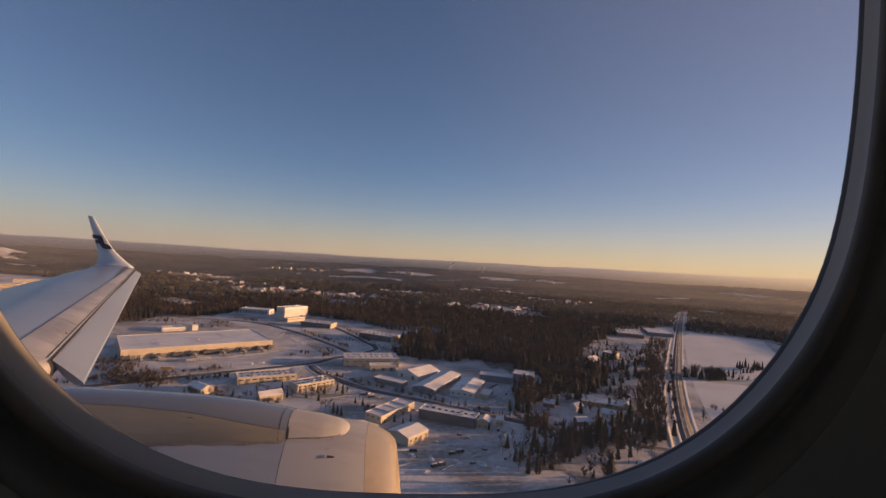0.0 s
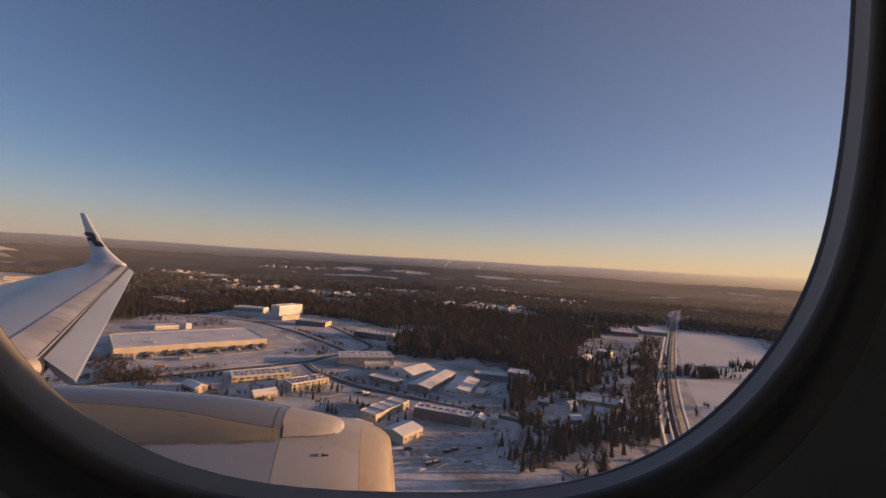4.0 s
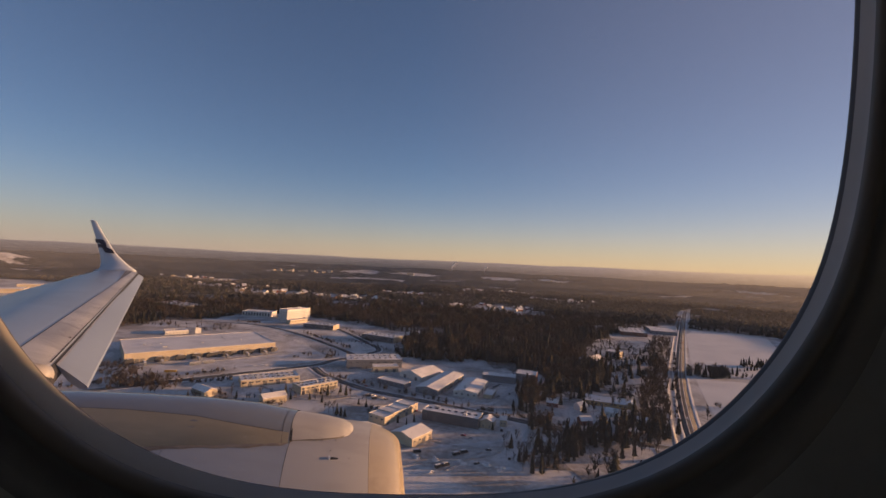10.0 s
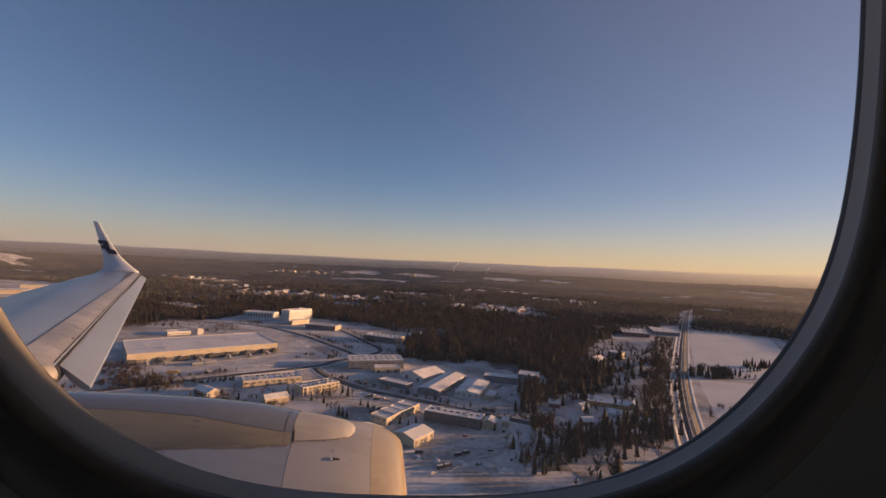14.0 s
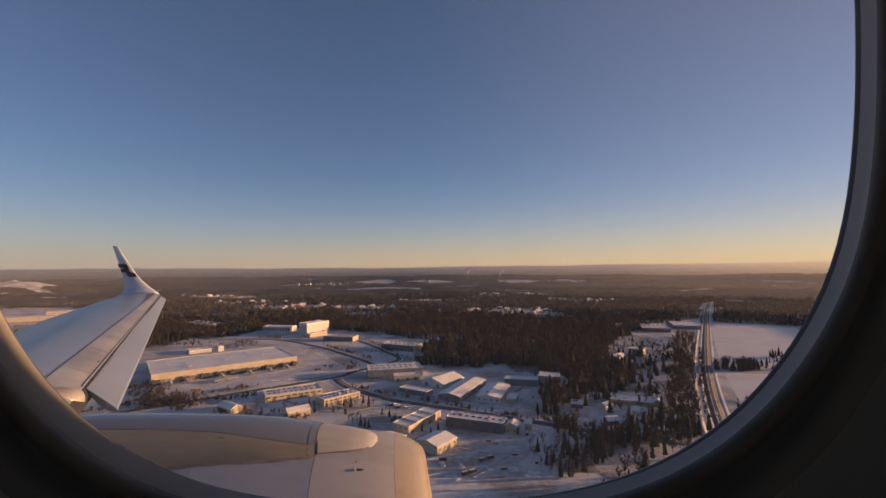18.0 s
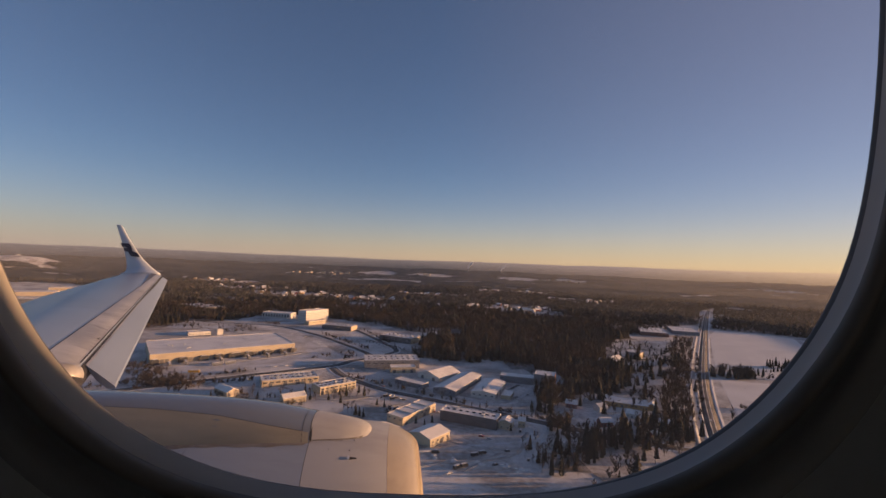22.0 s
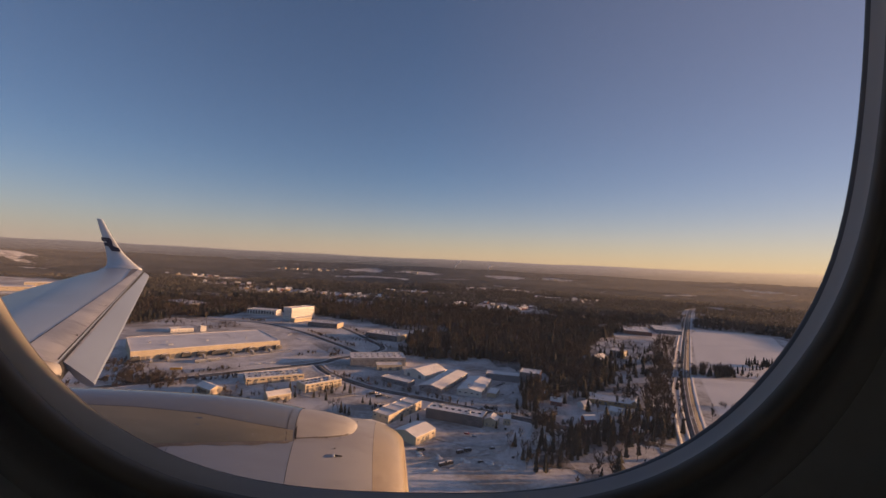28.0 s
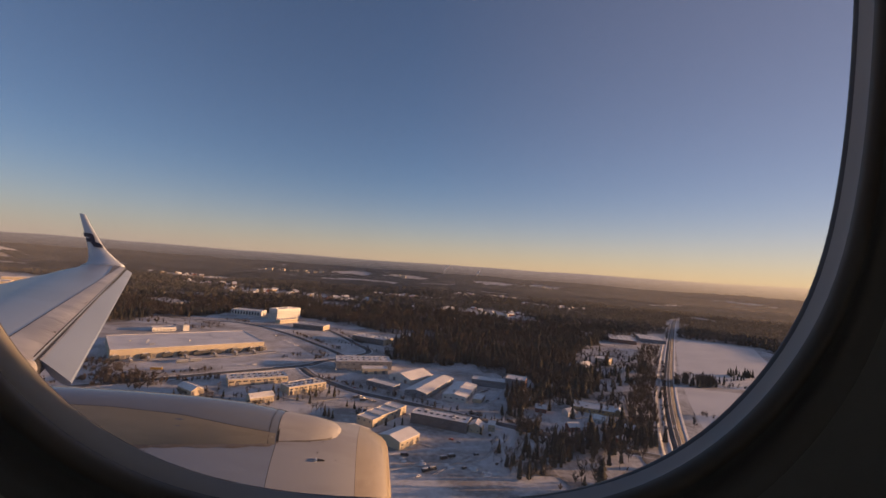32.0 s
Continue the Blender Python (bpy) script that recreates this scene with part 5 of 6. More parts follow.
# the estate that the flight has passed
ribbon("road_crossing", [(-1459, 833), (-1251, 651), (-1115, 602), (-992, 613), (-894, 642)], 10, M["asphalt"], "dark cleared road through the passed estate")
ribbon("road_branch", [(-990, 850), (-987, 720), (-987, 625), (-1010, 540), (-1063, 477)], 9, M["asphalt"], "dark road curving between snowy lots")
for name, label, x, y, r, w, d, h, wall, sub, sky in (
        ("white_hall", "tall white hall with dark side walls and a snowy roof", -1440, 680, -45, 120, 84, 16, "white_wall", "dark_wall", (8, 3)),
        ("dark_hall", "long dark hall with a snowy roof", -1210, 628, -30, 105, 32, 10, "dark_wall", None, (9, 2)),
        ("flat_hall", "wide pale hall with a snowy roof and roof units", -1154, 703, -12, 84, 46, 9, "cream", "grey_wall", (7, 3)),
        ("flat_hall", "long pale hall with a snowy roof", -1073, 790, -12, 96, 36, 9, "white_wall", None, (8, 2)),
        ("flat_hall", "square white-roofed hall beside the crossing", -905, 700, -10, 70, 58, 10, "white_wall", None, (6, 3)),
        ("shop_row", "low cream row of workshops with a snowy roof", -1114, 543, 24, 62, 18, 6, "cream", None, (8, 1)),
        ("grey_shed", "grey shed with a snowy roof among lots", -982, 545, 20, 34, 24, 6, "grey_wall", None, None),
        ("grey_shed", "low shed with a snowy roof beside the yard", -1270, 560, 15, 40, 16, 5, "grey_wall", None, None)):
    building(name, label, "industrial hall", x, y, r, w, d, h, wall, sub=sub, units=4, windows=(("near", 6, 3.2, 1.4, h * 0.5),), doors=(("near", 3, 4, 4.2),), seed=80, z=ground_at(x, y), skylights=sky)

def screening_machine(x, y, turn):
    root = thing("screening_machine", pose(x, y, ground_at(x, y), 0, 0, turn), "yellow gravel screening machine standing in a snowy yard", "machine")
    part("hopper", loft([[(-3, -2, 3.2), (3, -2, 3.2), (3, 2, 3.2), (-3, 2, 3.2)], [(-4.5, -3, 6.5), (4.5, -3, 6.5), (4.5, 3, 6.5), (-4.5, 3, 6.5)]], caps=True), M["yellow"], root)
    part("frame", boxes((-4, 4, -2.2, -1.8, 2.6, 3.2), (-4, 4, 1.8, 2.2, 2.6, 3.2), (-4.2, -3.8, -2.2, 2.2, 2.6, 3.2), (3.8, 4.2, -2.2, 2.2, 2.6, 3.2)), M["yellow"], root)
    for sx in (-3.8, 3.8):
        for sy in (-2, 2):
            part("leg", boxes((sx - 0.2, sx + 0.2, sy - 0.2, sy + 0.2, -0.3, 2.6)), M["yellow"], root)
    for s in (-1, 1):
        part("conveyor", loft([[(s * 3.5, -0.6, 2.0), (s * 3.5, 0.6, 2.0), (s * 3.5, 0.6, 2.5), (s * 3.5, -0.6, 2.5)], [(s * 15, -0.6, 6.4), (s * 15, 0.6, 6.4), (s * 15, 0.6, 6.9), (s * 15, -0.6, 6.9)]], caps=True), M["yellow"], root, "slanting conveyor arm")
        part("conveyor_leg", boxes((s * 11 - 0.15, s * 11 + 0.15, -0.5, 0.5, -0.3, 5.0)), M["yellow"], root)
    part("cab", boxes((-1.2, 1.2, -4.4, -2.3, -0.2, 2.8)), M["yellow"], root)

screening_machine(-1177, 462, 25)

def passed_wood():
    poly = [(-918, 456), (-800, 529), (-860, 740), (-720, 640), (-600, 500), (-571, 439), (-700, 340), (-790, 342)]
    rg = np.random.RandomState(95)
    gx, gy = np.meshgrid(np.arange(-920, -560, 6.5), np.arange(340, 745, 6.5))
    x, y = gx.ravel() + rg.uniform(-3.5, 3.5, gx.size), gy.ravel() + rg.uniform(-3.5, 3.5, gx.size)
    k = inside(x, y, poly)
    x, y = x[k], y[k]
    dark = rnoise(x, y, 60, 53) < 0.35
    for sel, model, mat, name in ((dark, cone_tree(6, 9, 31), M["conifer"], "passed_wood_spruce"), (~dark, twig_tree(70, 32, 0.2, 0.03), M["bare"], "passed_wood_birch")):
        n = int(sel.sum())
        P = np.stack([x[sel], y[sel], lie(x[sel], y[sel]) - 0.3], 1)
        ob = bulk(name, *model, P, np.stack([rg.uniform(5, 9, n), rg.uniform(10, 19, n)], 1), rg.rand(n) * 6.28, mat)
        tagged(ob, "dark mixed wood of spruces and bare birches", "woodland", kind="stuff")

passed_wood()

# ---- the aircraft: local x to the nose, y outboard, z up; the origin is the eye's rest ----
AIR = pose(0, 0, EYE, 0, 0, HEADING)
airliner = thing("airliner", AIR, "white twin-engine airliner in flight with slats extended", "aircraft")

def mixed(a, b, t):
    return a + (b - a) * t

# wing: stations outboard with the front spar line, height and chord behind it
def wing_station(y):
    t = (y - 3.7) / 8.8
    return mixed(-2.83, -7.52, t), mixed(-0.95, -0.637, t), mixed(2.9, 1.12, t)

TOP = ((0, 0), (0.06, 0.025), (0.16, 0.055), (0.35, 0.085), (0.7, 0.112), (1.1, 0.115), (1.6, 0.09))
def wing_ring(y):
    x, z, c = wing_station(y)
    k = c / 2.9
    crest = float(np.interp(y, (3.7, 5.5, 6.5, 7.5, 8.5, 9.5, 10.5, 11.5, 12.45), (0.85, 0.94, 1.02, 1.08, 1.14, 1.16, 1.08, 1.0, 0.98)))
    def high(q):
        return float(np.interp(q / k, [p[0] for p in TOP], [p[1] for p in TOP])) * k
    top = [(q * k, dz * k) for q, dz in TOP[:4]]
    q0 = 0.35 * k
    top += [(q0 + (crest - q0) * f, high(q0 + (crest - q0) * f) - (0.012 if f == 1 else 0)) for f in (0.3, 0.6, 0.9, 1.0)]
    end = top[-1][1]
    # behind the crest the spoilers and drooped flaps fall away
    top += [(crest + 0.12, end - 0.03), (crest + 0.4 * k, end - 0.03 - 0.09 * k), (crest + 1.6 * k, end - 0.03 - 0.42 * k)]
    low = [(crest + 1.58 * k, end - 0.045 - 0.43 * k), (crest, end - 0.30 * k), (0.5 * k, -0.25 * k), (0.1 * k, -0.17 * k), (-0.03 * k, -0.08 * k)]
    return [(x - q, y, z + dz) for q, dz in top + low]

ys = [-0.27, 0.5, 1.2, 2.0, 3.0, 3.7, 4.6, 5.5, 6.5, 7.5, 8.5, 9.5, 10.5, 11.5, 12.45]
wing = part("wing", loft([wing_ring(y) for y in ys], caps=True), M["wing_grey"], airliner, "pale grey wing with slats extended", smooth=True)

def wing_strip(name, s0, s1, lift, mat, label, y0=3.0, y1=12.4, n=26):
    """A strip that lies on the upper skin between two distances behind the front line."""
    rows = []
    for i in range(n + 1):
        y = mixed(y0, y1, i / n)
        x, z, c = wing_station(y)
        k = c / 2.9
        prof = [(0, 0), (0.06, 0.025), (0.16, 0.055), (0.35, 0.085), (0.7, 0.112), (1.1, 0.115), (1.6, 0.09)]
        cuts = sorted({s0, s1} | {p[0] for p in prof if s0 < p[0] < s1})
        row = []
        for s in cuts:
            dz = float(np.interp(s, [p[0] for p in prof], [p[1] for p in prof]))
            row.append((x - s * k, y, z + dz * k + lift))
        rows.append(row)
    return part(name, loft(rows, closed=False), mat, wing, label, smooth=True)

wing_strip("leading_edge", 0.0, 0.29, 0.006, M["bare_edge"], "worn bare-metal leading edge")
wing_strip("panel_seam", 0.29, 0.299, 0.007, M["gap"], "dark panel seam")
wing_strip("edge_seam", 0.0, 0.012, 0.009, M["gap"], "dark slot behind the slat", y0=3.7)

shade_rows = []
for i in range(15):       # the winglet's shade and reflection on the wing, painted as a grey wedge
    t = i / 14
    y = mixed(9.6, 12.40, t)
    x, z, c = wing_station(y)
    k = c / 2.9
    prof = ((0.0, 0.0), (0.06, 0.025), (0.16, 0.055), (0.35, 0.085), (0.7, 0.112), (1.1, 0.115), (1.6, 0.09))
    row = []
    for j in range(6):
        q = 0.31 + (0.02 + 0.42 * t ** 1.5 + 0.05 * math.sin(i * 2.1) * t) * j / 5
        row.append((x - q * k, y, z + float(np.interp(q, [p[0] for p in prof], [p[1] for p in prof])) * k + 0.0085))
    shade_rows.append(row)
part("winglet_shade", loft(shade_rows, closed=False), M["winglet_shade"], wing, "painted grey wedge of shade before the winglet", smooth=True)

def slat():
    rings, strip = [], []
    for i in range(21):
        t = i / 20
        y = mixed(3.72, 12.45, t)
        ux, uz = mixed(-2.806, -7.486, t), mixed(-0.962, -0.662, t)
        k = mixed(0.94, 0.985, t)
        lx, ly, lz = mixed(-2.55, -7.31, t) * k, y * k, mixed(-1.135, -0.772, t) * k
        u, d, e = Vector((ux, y, uz)), Vector((lx - ux, 0, lz - uz)), Vector((0, ly - y, 0))
        def at(f, g):
            return Vector((ux + d.x * f, y + e.y * f, uz + d.z * g))
        rings.append([u, at(0.3, 0.27), at(0.65, 0.62), at(0.95, 0.94), at(1, 1.06), at(0.97, 1.2), at(0.75, 1.3), at(0.4, 1.0), Vector((ux + 0.01, y, uz - 0.03))])
        strip.append([u + Vector((0, 0, 0.003)), at(0.07, 0.045) + Vector((0, 0, 0.003))])
    ob = part("slat", loft(rings, caps=True), M["slat_paint"], wing, "pale grey extended slat")
    part("slat_edge", loft(strip, closed=False), M["bare_edge"], wing, "pale bare metal rear edge of the slat")
    for y in (4.5, 6.3):        # worn spots along the slot
        x, z, c = wing_station(y)
        part("latch", boxes((-0.02, 0.02, -0.008, 0.008, -0.01, 0.004)), M["gap"], wing, "small worn dark latch", m=pose(x - 0.05, y, z + 0.022, 0, -8, 62))
    return ob

slat()
nose = []
for i in range(14):
    y = mixed(3.3, 12.4, i / 13)
    x, z, c = wing_station(y)
    k = 0.55 + 0.45 * c / 2.9
    nose.append([(x + 0.012, y, z - 0.004), (x + 0.06 * k, y, z - 0.04 * k), (x + 0.075 * k, y, z - 0.09 * k), (x + 0.03, y, z - 0.15 * k)])
part("fixed_nose", loft(nose, closed=False), M["gap"], wing, "dark fixed nose in the slat slot", smooth=True)
rings = []
for k, dx in ((0.012, 0.10), (0.055, 0.088), (0.09, 0.045), (0.108, -0.04), (0.112, -0.16), (0.10, -0.45)):
    rings.append([(-2.75 + dx, 3.45 + 1.3 * k * math.cos(a), -0.985 + k * math.sin(a)) for a in np.arange(0, 6.28, 0.5236)])
part("slat_end_fairing", loft(rings, caps=True), M["bare_edge"], wing, "rounded fairing at the slat's inner end", smooth=True)

# winglet: stations of front x, back x, outboard, height
STATIONS = ((-7.53, -8.62, 12.40, -0.632), (-7.58, -8.60, 12.58, -0.60), (-7.80, -8.64, 12.70, -0.52), (-8.02, -8.70, 12.80, -0.40), (-8.28, -8.79, 12.88, -0.22), (-8.46, -8.88, 12.95, -0.07), (-8.73, -9.04, 13.05, 0.22), (-8.97, -9.20, 13.13, 0.50), (-9.17, -9.34, 13.2, 0.76), (-9.24, -9.36, 13.205, 0.79))
rings = []
for i, (xf, xb, y, z) in enumerate(STATIONS):
    a, b = STATIONS[max(i - 1, 0)], STATIONS[min(i + 1, len(STATIONS) - 1)]
    d = Vector((0, b[2] - a[2], b[3] - a[3])).normalized()
    nrm = Vector((0, -d.z, d.y))
    c = xf - xb
    ring = []
    for s, h in ((0, 0), (0.12, 0.045), (0.4, 0.06), (0.75, 0.035), (1, 0.004), (1, -0.004), (0.75, -0.03), (0.4, -0.05), (0.12, -0.035)):
        ring.append(Vector((xf - s * c, y, z)) + nrm * (h * max(c, 0.3)))
    rings.append(ring)
winglet = part("winglet", loft(rings, caps=True), M["aircraft_white"], wing, "white upturned winglet with a dark mark", smooth=True)

def winglet_mark():
    """A dark angular double stroke across the winglet's inner face, as a plain shape."""
    def at(s, h):
        hs = [q[3] for q in STATIONS]
        xf, xb, y = (float(np.interp(h, hs, [q[k] for q in STATIONS])) for k in (0, 1, 2))
        return Vector((xf - s * (xf - xb), y - 0.05 - 0.075 * (xf - xb) * (1 - abs(2 * s - 1)), h))
    def spot(u, v):        # u, v: the mark's own sheet, rightwards and down, 62 high
        left, right = 0.25 * v, 53 + 0.72 * v
        return at(1 - (u - left) / (right - left), 0.25 - v / 62 * 0.37)
    bm = bmesh.new()
    for upper, lower in ((((0, 0), (28, 1), (44, 3), (53, 14), (62, 40), (76, 44), (90, 48)), ((5, 19), (22, 19), (30, 21), (36, 29), (44, 50), (58, 65), (98, 66))),
                         (((14, 25), (30, 25), (42, 27)), ((18, 42), (32, 42), (47, 43)))):
        vt, vl = [bm.verts.new(spot(*p)) for p in upper], [bm.verts.new(spot(*p)) for p in lower]
        for i in range(len(vt) - 1):
            bm.faces.new((vt[i], vt[i + 1], vl[i + 1], vl[i]))
    bmesh.ops.solidify(bm, geom=bm.faces[:], thickness=0.006)
    part("winglet_mark", bm, M["mark"], wing, "dark blue slanting mark")

winglet_mark()

# engine: rings round its own axis
EX, EY, EZ = 0.0, 2.9, -1.966
def lean(x, y, z):
    """The nacelle sits nose-up and toed in a little: its rings lean."""
    return (x - 0.04 * (y - 2.48) - 0.14 * (z + 1.23), y, z)

def engine_ring(x, r, n=72):
    return [lean(x, EY + r * math.sin(2 * math.pi * i / n), EZ + r * math.cos(2 * math.pi * i / n)) for i in range(n)]

def engine_part(name, profile, mat, label, parent=None):
    return part(name, loft([engine_ring(x, r) for x, r in profile]), mat, parent or engine, label, smooth=True)

engine = part("engine", loft([engine_ring(x, r) for x, r in ((-0.6485, 0.8702), (-0.75, 0.8722), (-0.9, 0.875), (-1.2, 0.872), (-1.35, 0.867))]), M["fan_cowl"], airliner, "grey under-wing engine nacelle", smooth=True)
engine_part("inlet_lip", ((-0.35, 0.60), (-0.15, 0.615), (-0.04, 0.645), (-0.004, 0.675), (0.008, 0.705), (0.0, 0.735), (-0.032, 0.768), (-0.073, 0.793), (-0.12, 0.815), (-0.1725, 0.8335)), M["lip"], "bare metal inlet lip")
engine_part("inlet_cowl", ((-0.174, 0.834), (-0.25, 0.848), (-0.4, 0.861), (-0.55, 0.868), (-0.6455, 0.870)), M["cowl"], "pale inlet cowl")
engine_part("lip_joint", ((-0.150, 0.80), (-0.171, 0.828), (-0.19, 0.80)), M["gap"], "joint behind the lip")
engine_part("cowl_joint", ((-0.62, 0.83), (-0.6475, 0.861), (-0.68, 0.83)), M["gap"], "dark joint between cowls")
engine_part("rear_cowl", ((-1.3525, 0.8668), (-1.7, 0.85), (-2.2, 0.80), (-2.7, 0.70), (-2.9, 0.64)), M["fan_cowl"], "rear reverser cowl")
engine_part("rear_joint", ((-1.33, 0.83), (-1.3512, 0.861), (-1.39, 0.83)), M["gap"], "dark joint behind the fan cowl")
engine_part("intake_duct", ((-0.3, 0.60), (-0.9, 0.62), (-0.95, 0.1), (-0.7, 0.02)), M["steel"], "dark intake duct and spinner")
engine_part("core_nozzle", ((-2.7, 0.45), (-3.3, 0.36), (-3.5, 0.30), (-3.2, 0.05)), M["steel"], "core exhaust nozzle")

def pylon_ring(x, half, high, low=-1.31, squash=2.4):
    ring = []
    for i in range(25):
        a = math.pi * i / 24
        ca, sa = math.cos(a), math.sin(a)
        ring.append(lean(x, EY - half * math.copysign(abs(ca) ** (2 / squash), ca), low + high * abs(sa) ** (2 / squash)))
    return ring

PYLON = ((-0.6475, 0.26, 0.29), (-0.9, 0.275, 0.335), (-1.2, 0.28, 0.362), (-1.6, 0.28, 0.378), (-2.0, 0.28, 0.386), (-2.6, 0.27, 0.38), (-3.4, 0.25, 0.34))
BULGE = ((-0.282, 0.03, 0.187), (-0.286, 0.10, 0.204), (-0.303, 0.150, 0.223), (-0.355, 0.190, 0.245), (-0.47, 0.219, 0.268), (-0.6445, 0.236, 0.2888))
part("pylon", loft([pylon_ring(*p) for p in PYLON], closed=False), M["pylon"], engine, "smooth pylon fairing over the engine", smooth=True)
part("pylon_nose", loft([pylon_ring(*p) for p in BULGE], closed=False), M["cowl"], engine, "rounded nose of the pylon fairing", smooth=True)
part("pylon_joint", loft([pylon_ring(-0.635, 0.248, 0.282), pylon_ring(-0.656, 0.248, 0.282)], closed=False), M["gap"], engine, "dark joint in the fairing", smooth=True)
part("pylon_strap", loft([pylon_ring(-0.690, 0.2642, 0.2985), pylon_ring(-0.694, 0.2645, 0.2992)], closed=False), M["gap"], engine, "second thin joint round the fairing", smooth=True)
def rim(x, half, high, f):
    ring = pylon_ring(x, half + 0.002, high + 0.002)
    i = int(f * 24)
    a, b = Vector(ring[i]), Vector(ring[i + 1])
    return a.lerp(b, f * 24 - i)

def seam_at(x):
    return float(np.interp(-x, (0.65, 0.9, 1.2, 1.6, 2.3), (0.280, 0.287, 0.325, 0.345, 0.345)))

crease = []
for i in range(20):
    x = mixed(-0.70, -2.3, i / 19)
    half, high = (float(np.interp(-x, [-p[0] for p in PYLON], [p[k] for p in PYLON])) for k in (1, 2))
    f = seam_at(x)
    a, b = rim(x, half, high, f), rim(x, half, high, f + 0.005)
    crease.append([a, b])
part("side_seam", loft(crease, closed=False), M["gap"], engine, "thin seam along the fairing")
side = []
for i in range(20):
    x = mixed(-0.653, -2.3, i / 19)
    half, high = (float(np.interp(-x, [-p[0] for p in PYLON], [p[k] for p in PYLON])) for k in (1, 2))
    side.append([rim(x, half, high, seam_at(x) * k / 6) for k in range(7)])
part("pylon_side", loft(side, closed=False), M["pylon_side"], engine, "lower side of the fairing, warm reflection painted dull yellowish", smooth=True)
# line where the fairing meets the cowl: grime, and recess shade painted dark
grime_shade = []
for i in range(40):
    x = mixed(-0.29, -2.2, i / 39)
    table = BULGE if x > -0.6445 else PYLON
    half, high = (float(np.interp(-x, [-p[0] for p in table], [p[k] for p in table])) for k in (1, 2))
    r = float(np.interp(-x, [0.25, 0.4, 0.55, 0.65, 0.9, 1.2, 1.35, 1.7, 2.2], [0.848, 0.861, 0.868, 0.870, 0.875, 0.872, 0.867, 0.85, 0.80]))
    for j in range(1, 400):
        a = math.pi / 2 * j / 400
        off, up = half * math.cos(a) ** (2 / 2.4), -1.31 + high * math.sin(a) ** (2 / 2.4)
        if up > EZ + math.sqrt(r * r - off * off):
            break
    w = 0.006 + 0.0015 * math.sin(i * 1.7) + 0.001 * math.sin(i * 0.6)
    lo = off + w * (1 if x > -0.6445 else 3.2)
    grime_shade.append([lean(x, EY - off + 0.001, up + w * 0.8), lean(x, EY - off - 0.002, up + 0.002), lean(x, EY - lo, EZ + math.sqrt(r * r - lo * lo) + 0.0015)])
part("grime_shade_line", loft(grime_shade, closed=False), M["grime_shade"], engine, "dark joint between fairing and cowl, grime and painted recess shade", smooth=True)
# scoop on the inlet cowl
ang = math.asin((2.9 - 2.585) / 0.862)
scoop = part("cowl_scoop", prism([(-0.009, -0.010), (0.034, -0.0015), (0.034, 0.0015), (-0.009, 0.010)], -0.01, 0.0015), M["gap"], engine, "small dark flush vent", m=pose(-0.395, EY - 0.8615 * math.sin(ang), EZ + 0.8615 * math.cos(ang), math.degrees(ang), 0, 0))
part("vent_flap", boxes((-0.022, -0.010, -0.011, 0.011, -0.01, 0.006)), M["aircraft_white"], engine, "pale vent flap", m=pose(-0.395, EY - 0.8615 * math.sin(ang), EZ + 0.8615 * math.cos(ang), math.degrees(ang), 0, 0))
rg6 = random.Random(31)
for i in range(12):       # chips and rivets on the cowl
    x, f = rg6.uniform(-0.6, -0.04), rg6.uniform(0.05, 0.75)
    r = float(np.interp(-x, [0.025, 0.07, 0.12, 0.168, 0.25, 0.4, 0.55, 0.64], [0.768, 0.793, 0.815, 0.832, 0.848, 0.861, 0.868, 0.870]))
    k = rg6.uniform(0.0012, 0.0034)
    part("chip", boxes((-k, k, -k, k, -0.002, 0.0012)), M["gap"], engine, m=pose(x, EY - r * math.sin(f), EZ + r * math.cos(f), math.degrees(f), 0, 0))

# fuselage skin round the cabin
FR, FZ = 1.505, 0.10
def fuselage():
    bm = bmesh.new()
    xs = sorted(set(list(np.arange(-5.0, 5.01, 0.5)) + list(np.arange(-0.25, 0.2501, 0.05))))
    angs = sorted(set([round(a, 4) for a in np.arange(0, 6.2832, 0.1309)] + [round(a, 4) for a in np.arange(1.25, 1.72, 0.0327)]))
    cy = 0.139 - FR
    V = [[bm.verts.new((x, cy + FR * math.sin(a), FZ + FR * math.cos(a))) for a in angs] for x in xs]
    for i in range(len(xs) - 1):
        for j in range(len(angs)):
            q = (V[i][j], V[i + 1][j], V[i + 1][(j + 1) % len(angs)], V[i][(j + 1) % len(angs)])
            c = sum((v.co for v in q), Vector()) / 4
            if c.y > 0 and abs(c.x) < 0.2 and abs(c.z - 0.1125) < 0.25:
                continue
            if c.y < -2.5 and abs(c.x) < 4.2 and -0.1 < c.z < 0.4:      # the far side's window row
                continue
            bm.faces.new(q)
    bm.faces.new(V[0])
    bm.faces.new(V[-1])
    part("fuselage_skin", bm, M["aircraft_white"], airliner, "white painted fuselage skin", smooth=False)

fuselage()

# ---- cabin: window, side panel and shell ----
WX, WZ, WA, WB, WY, POW = 0.0025, 0.1125, 0.1375, 0.1788, 0.125, 2.8
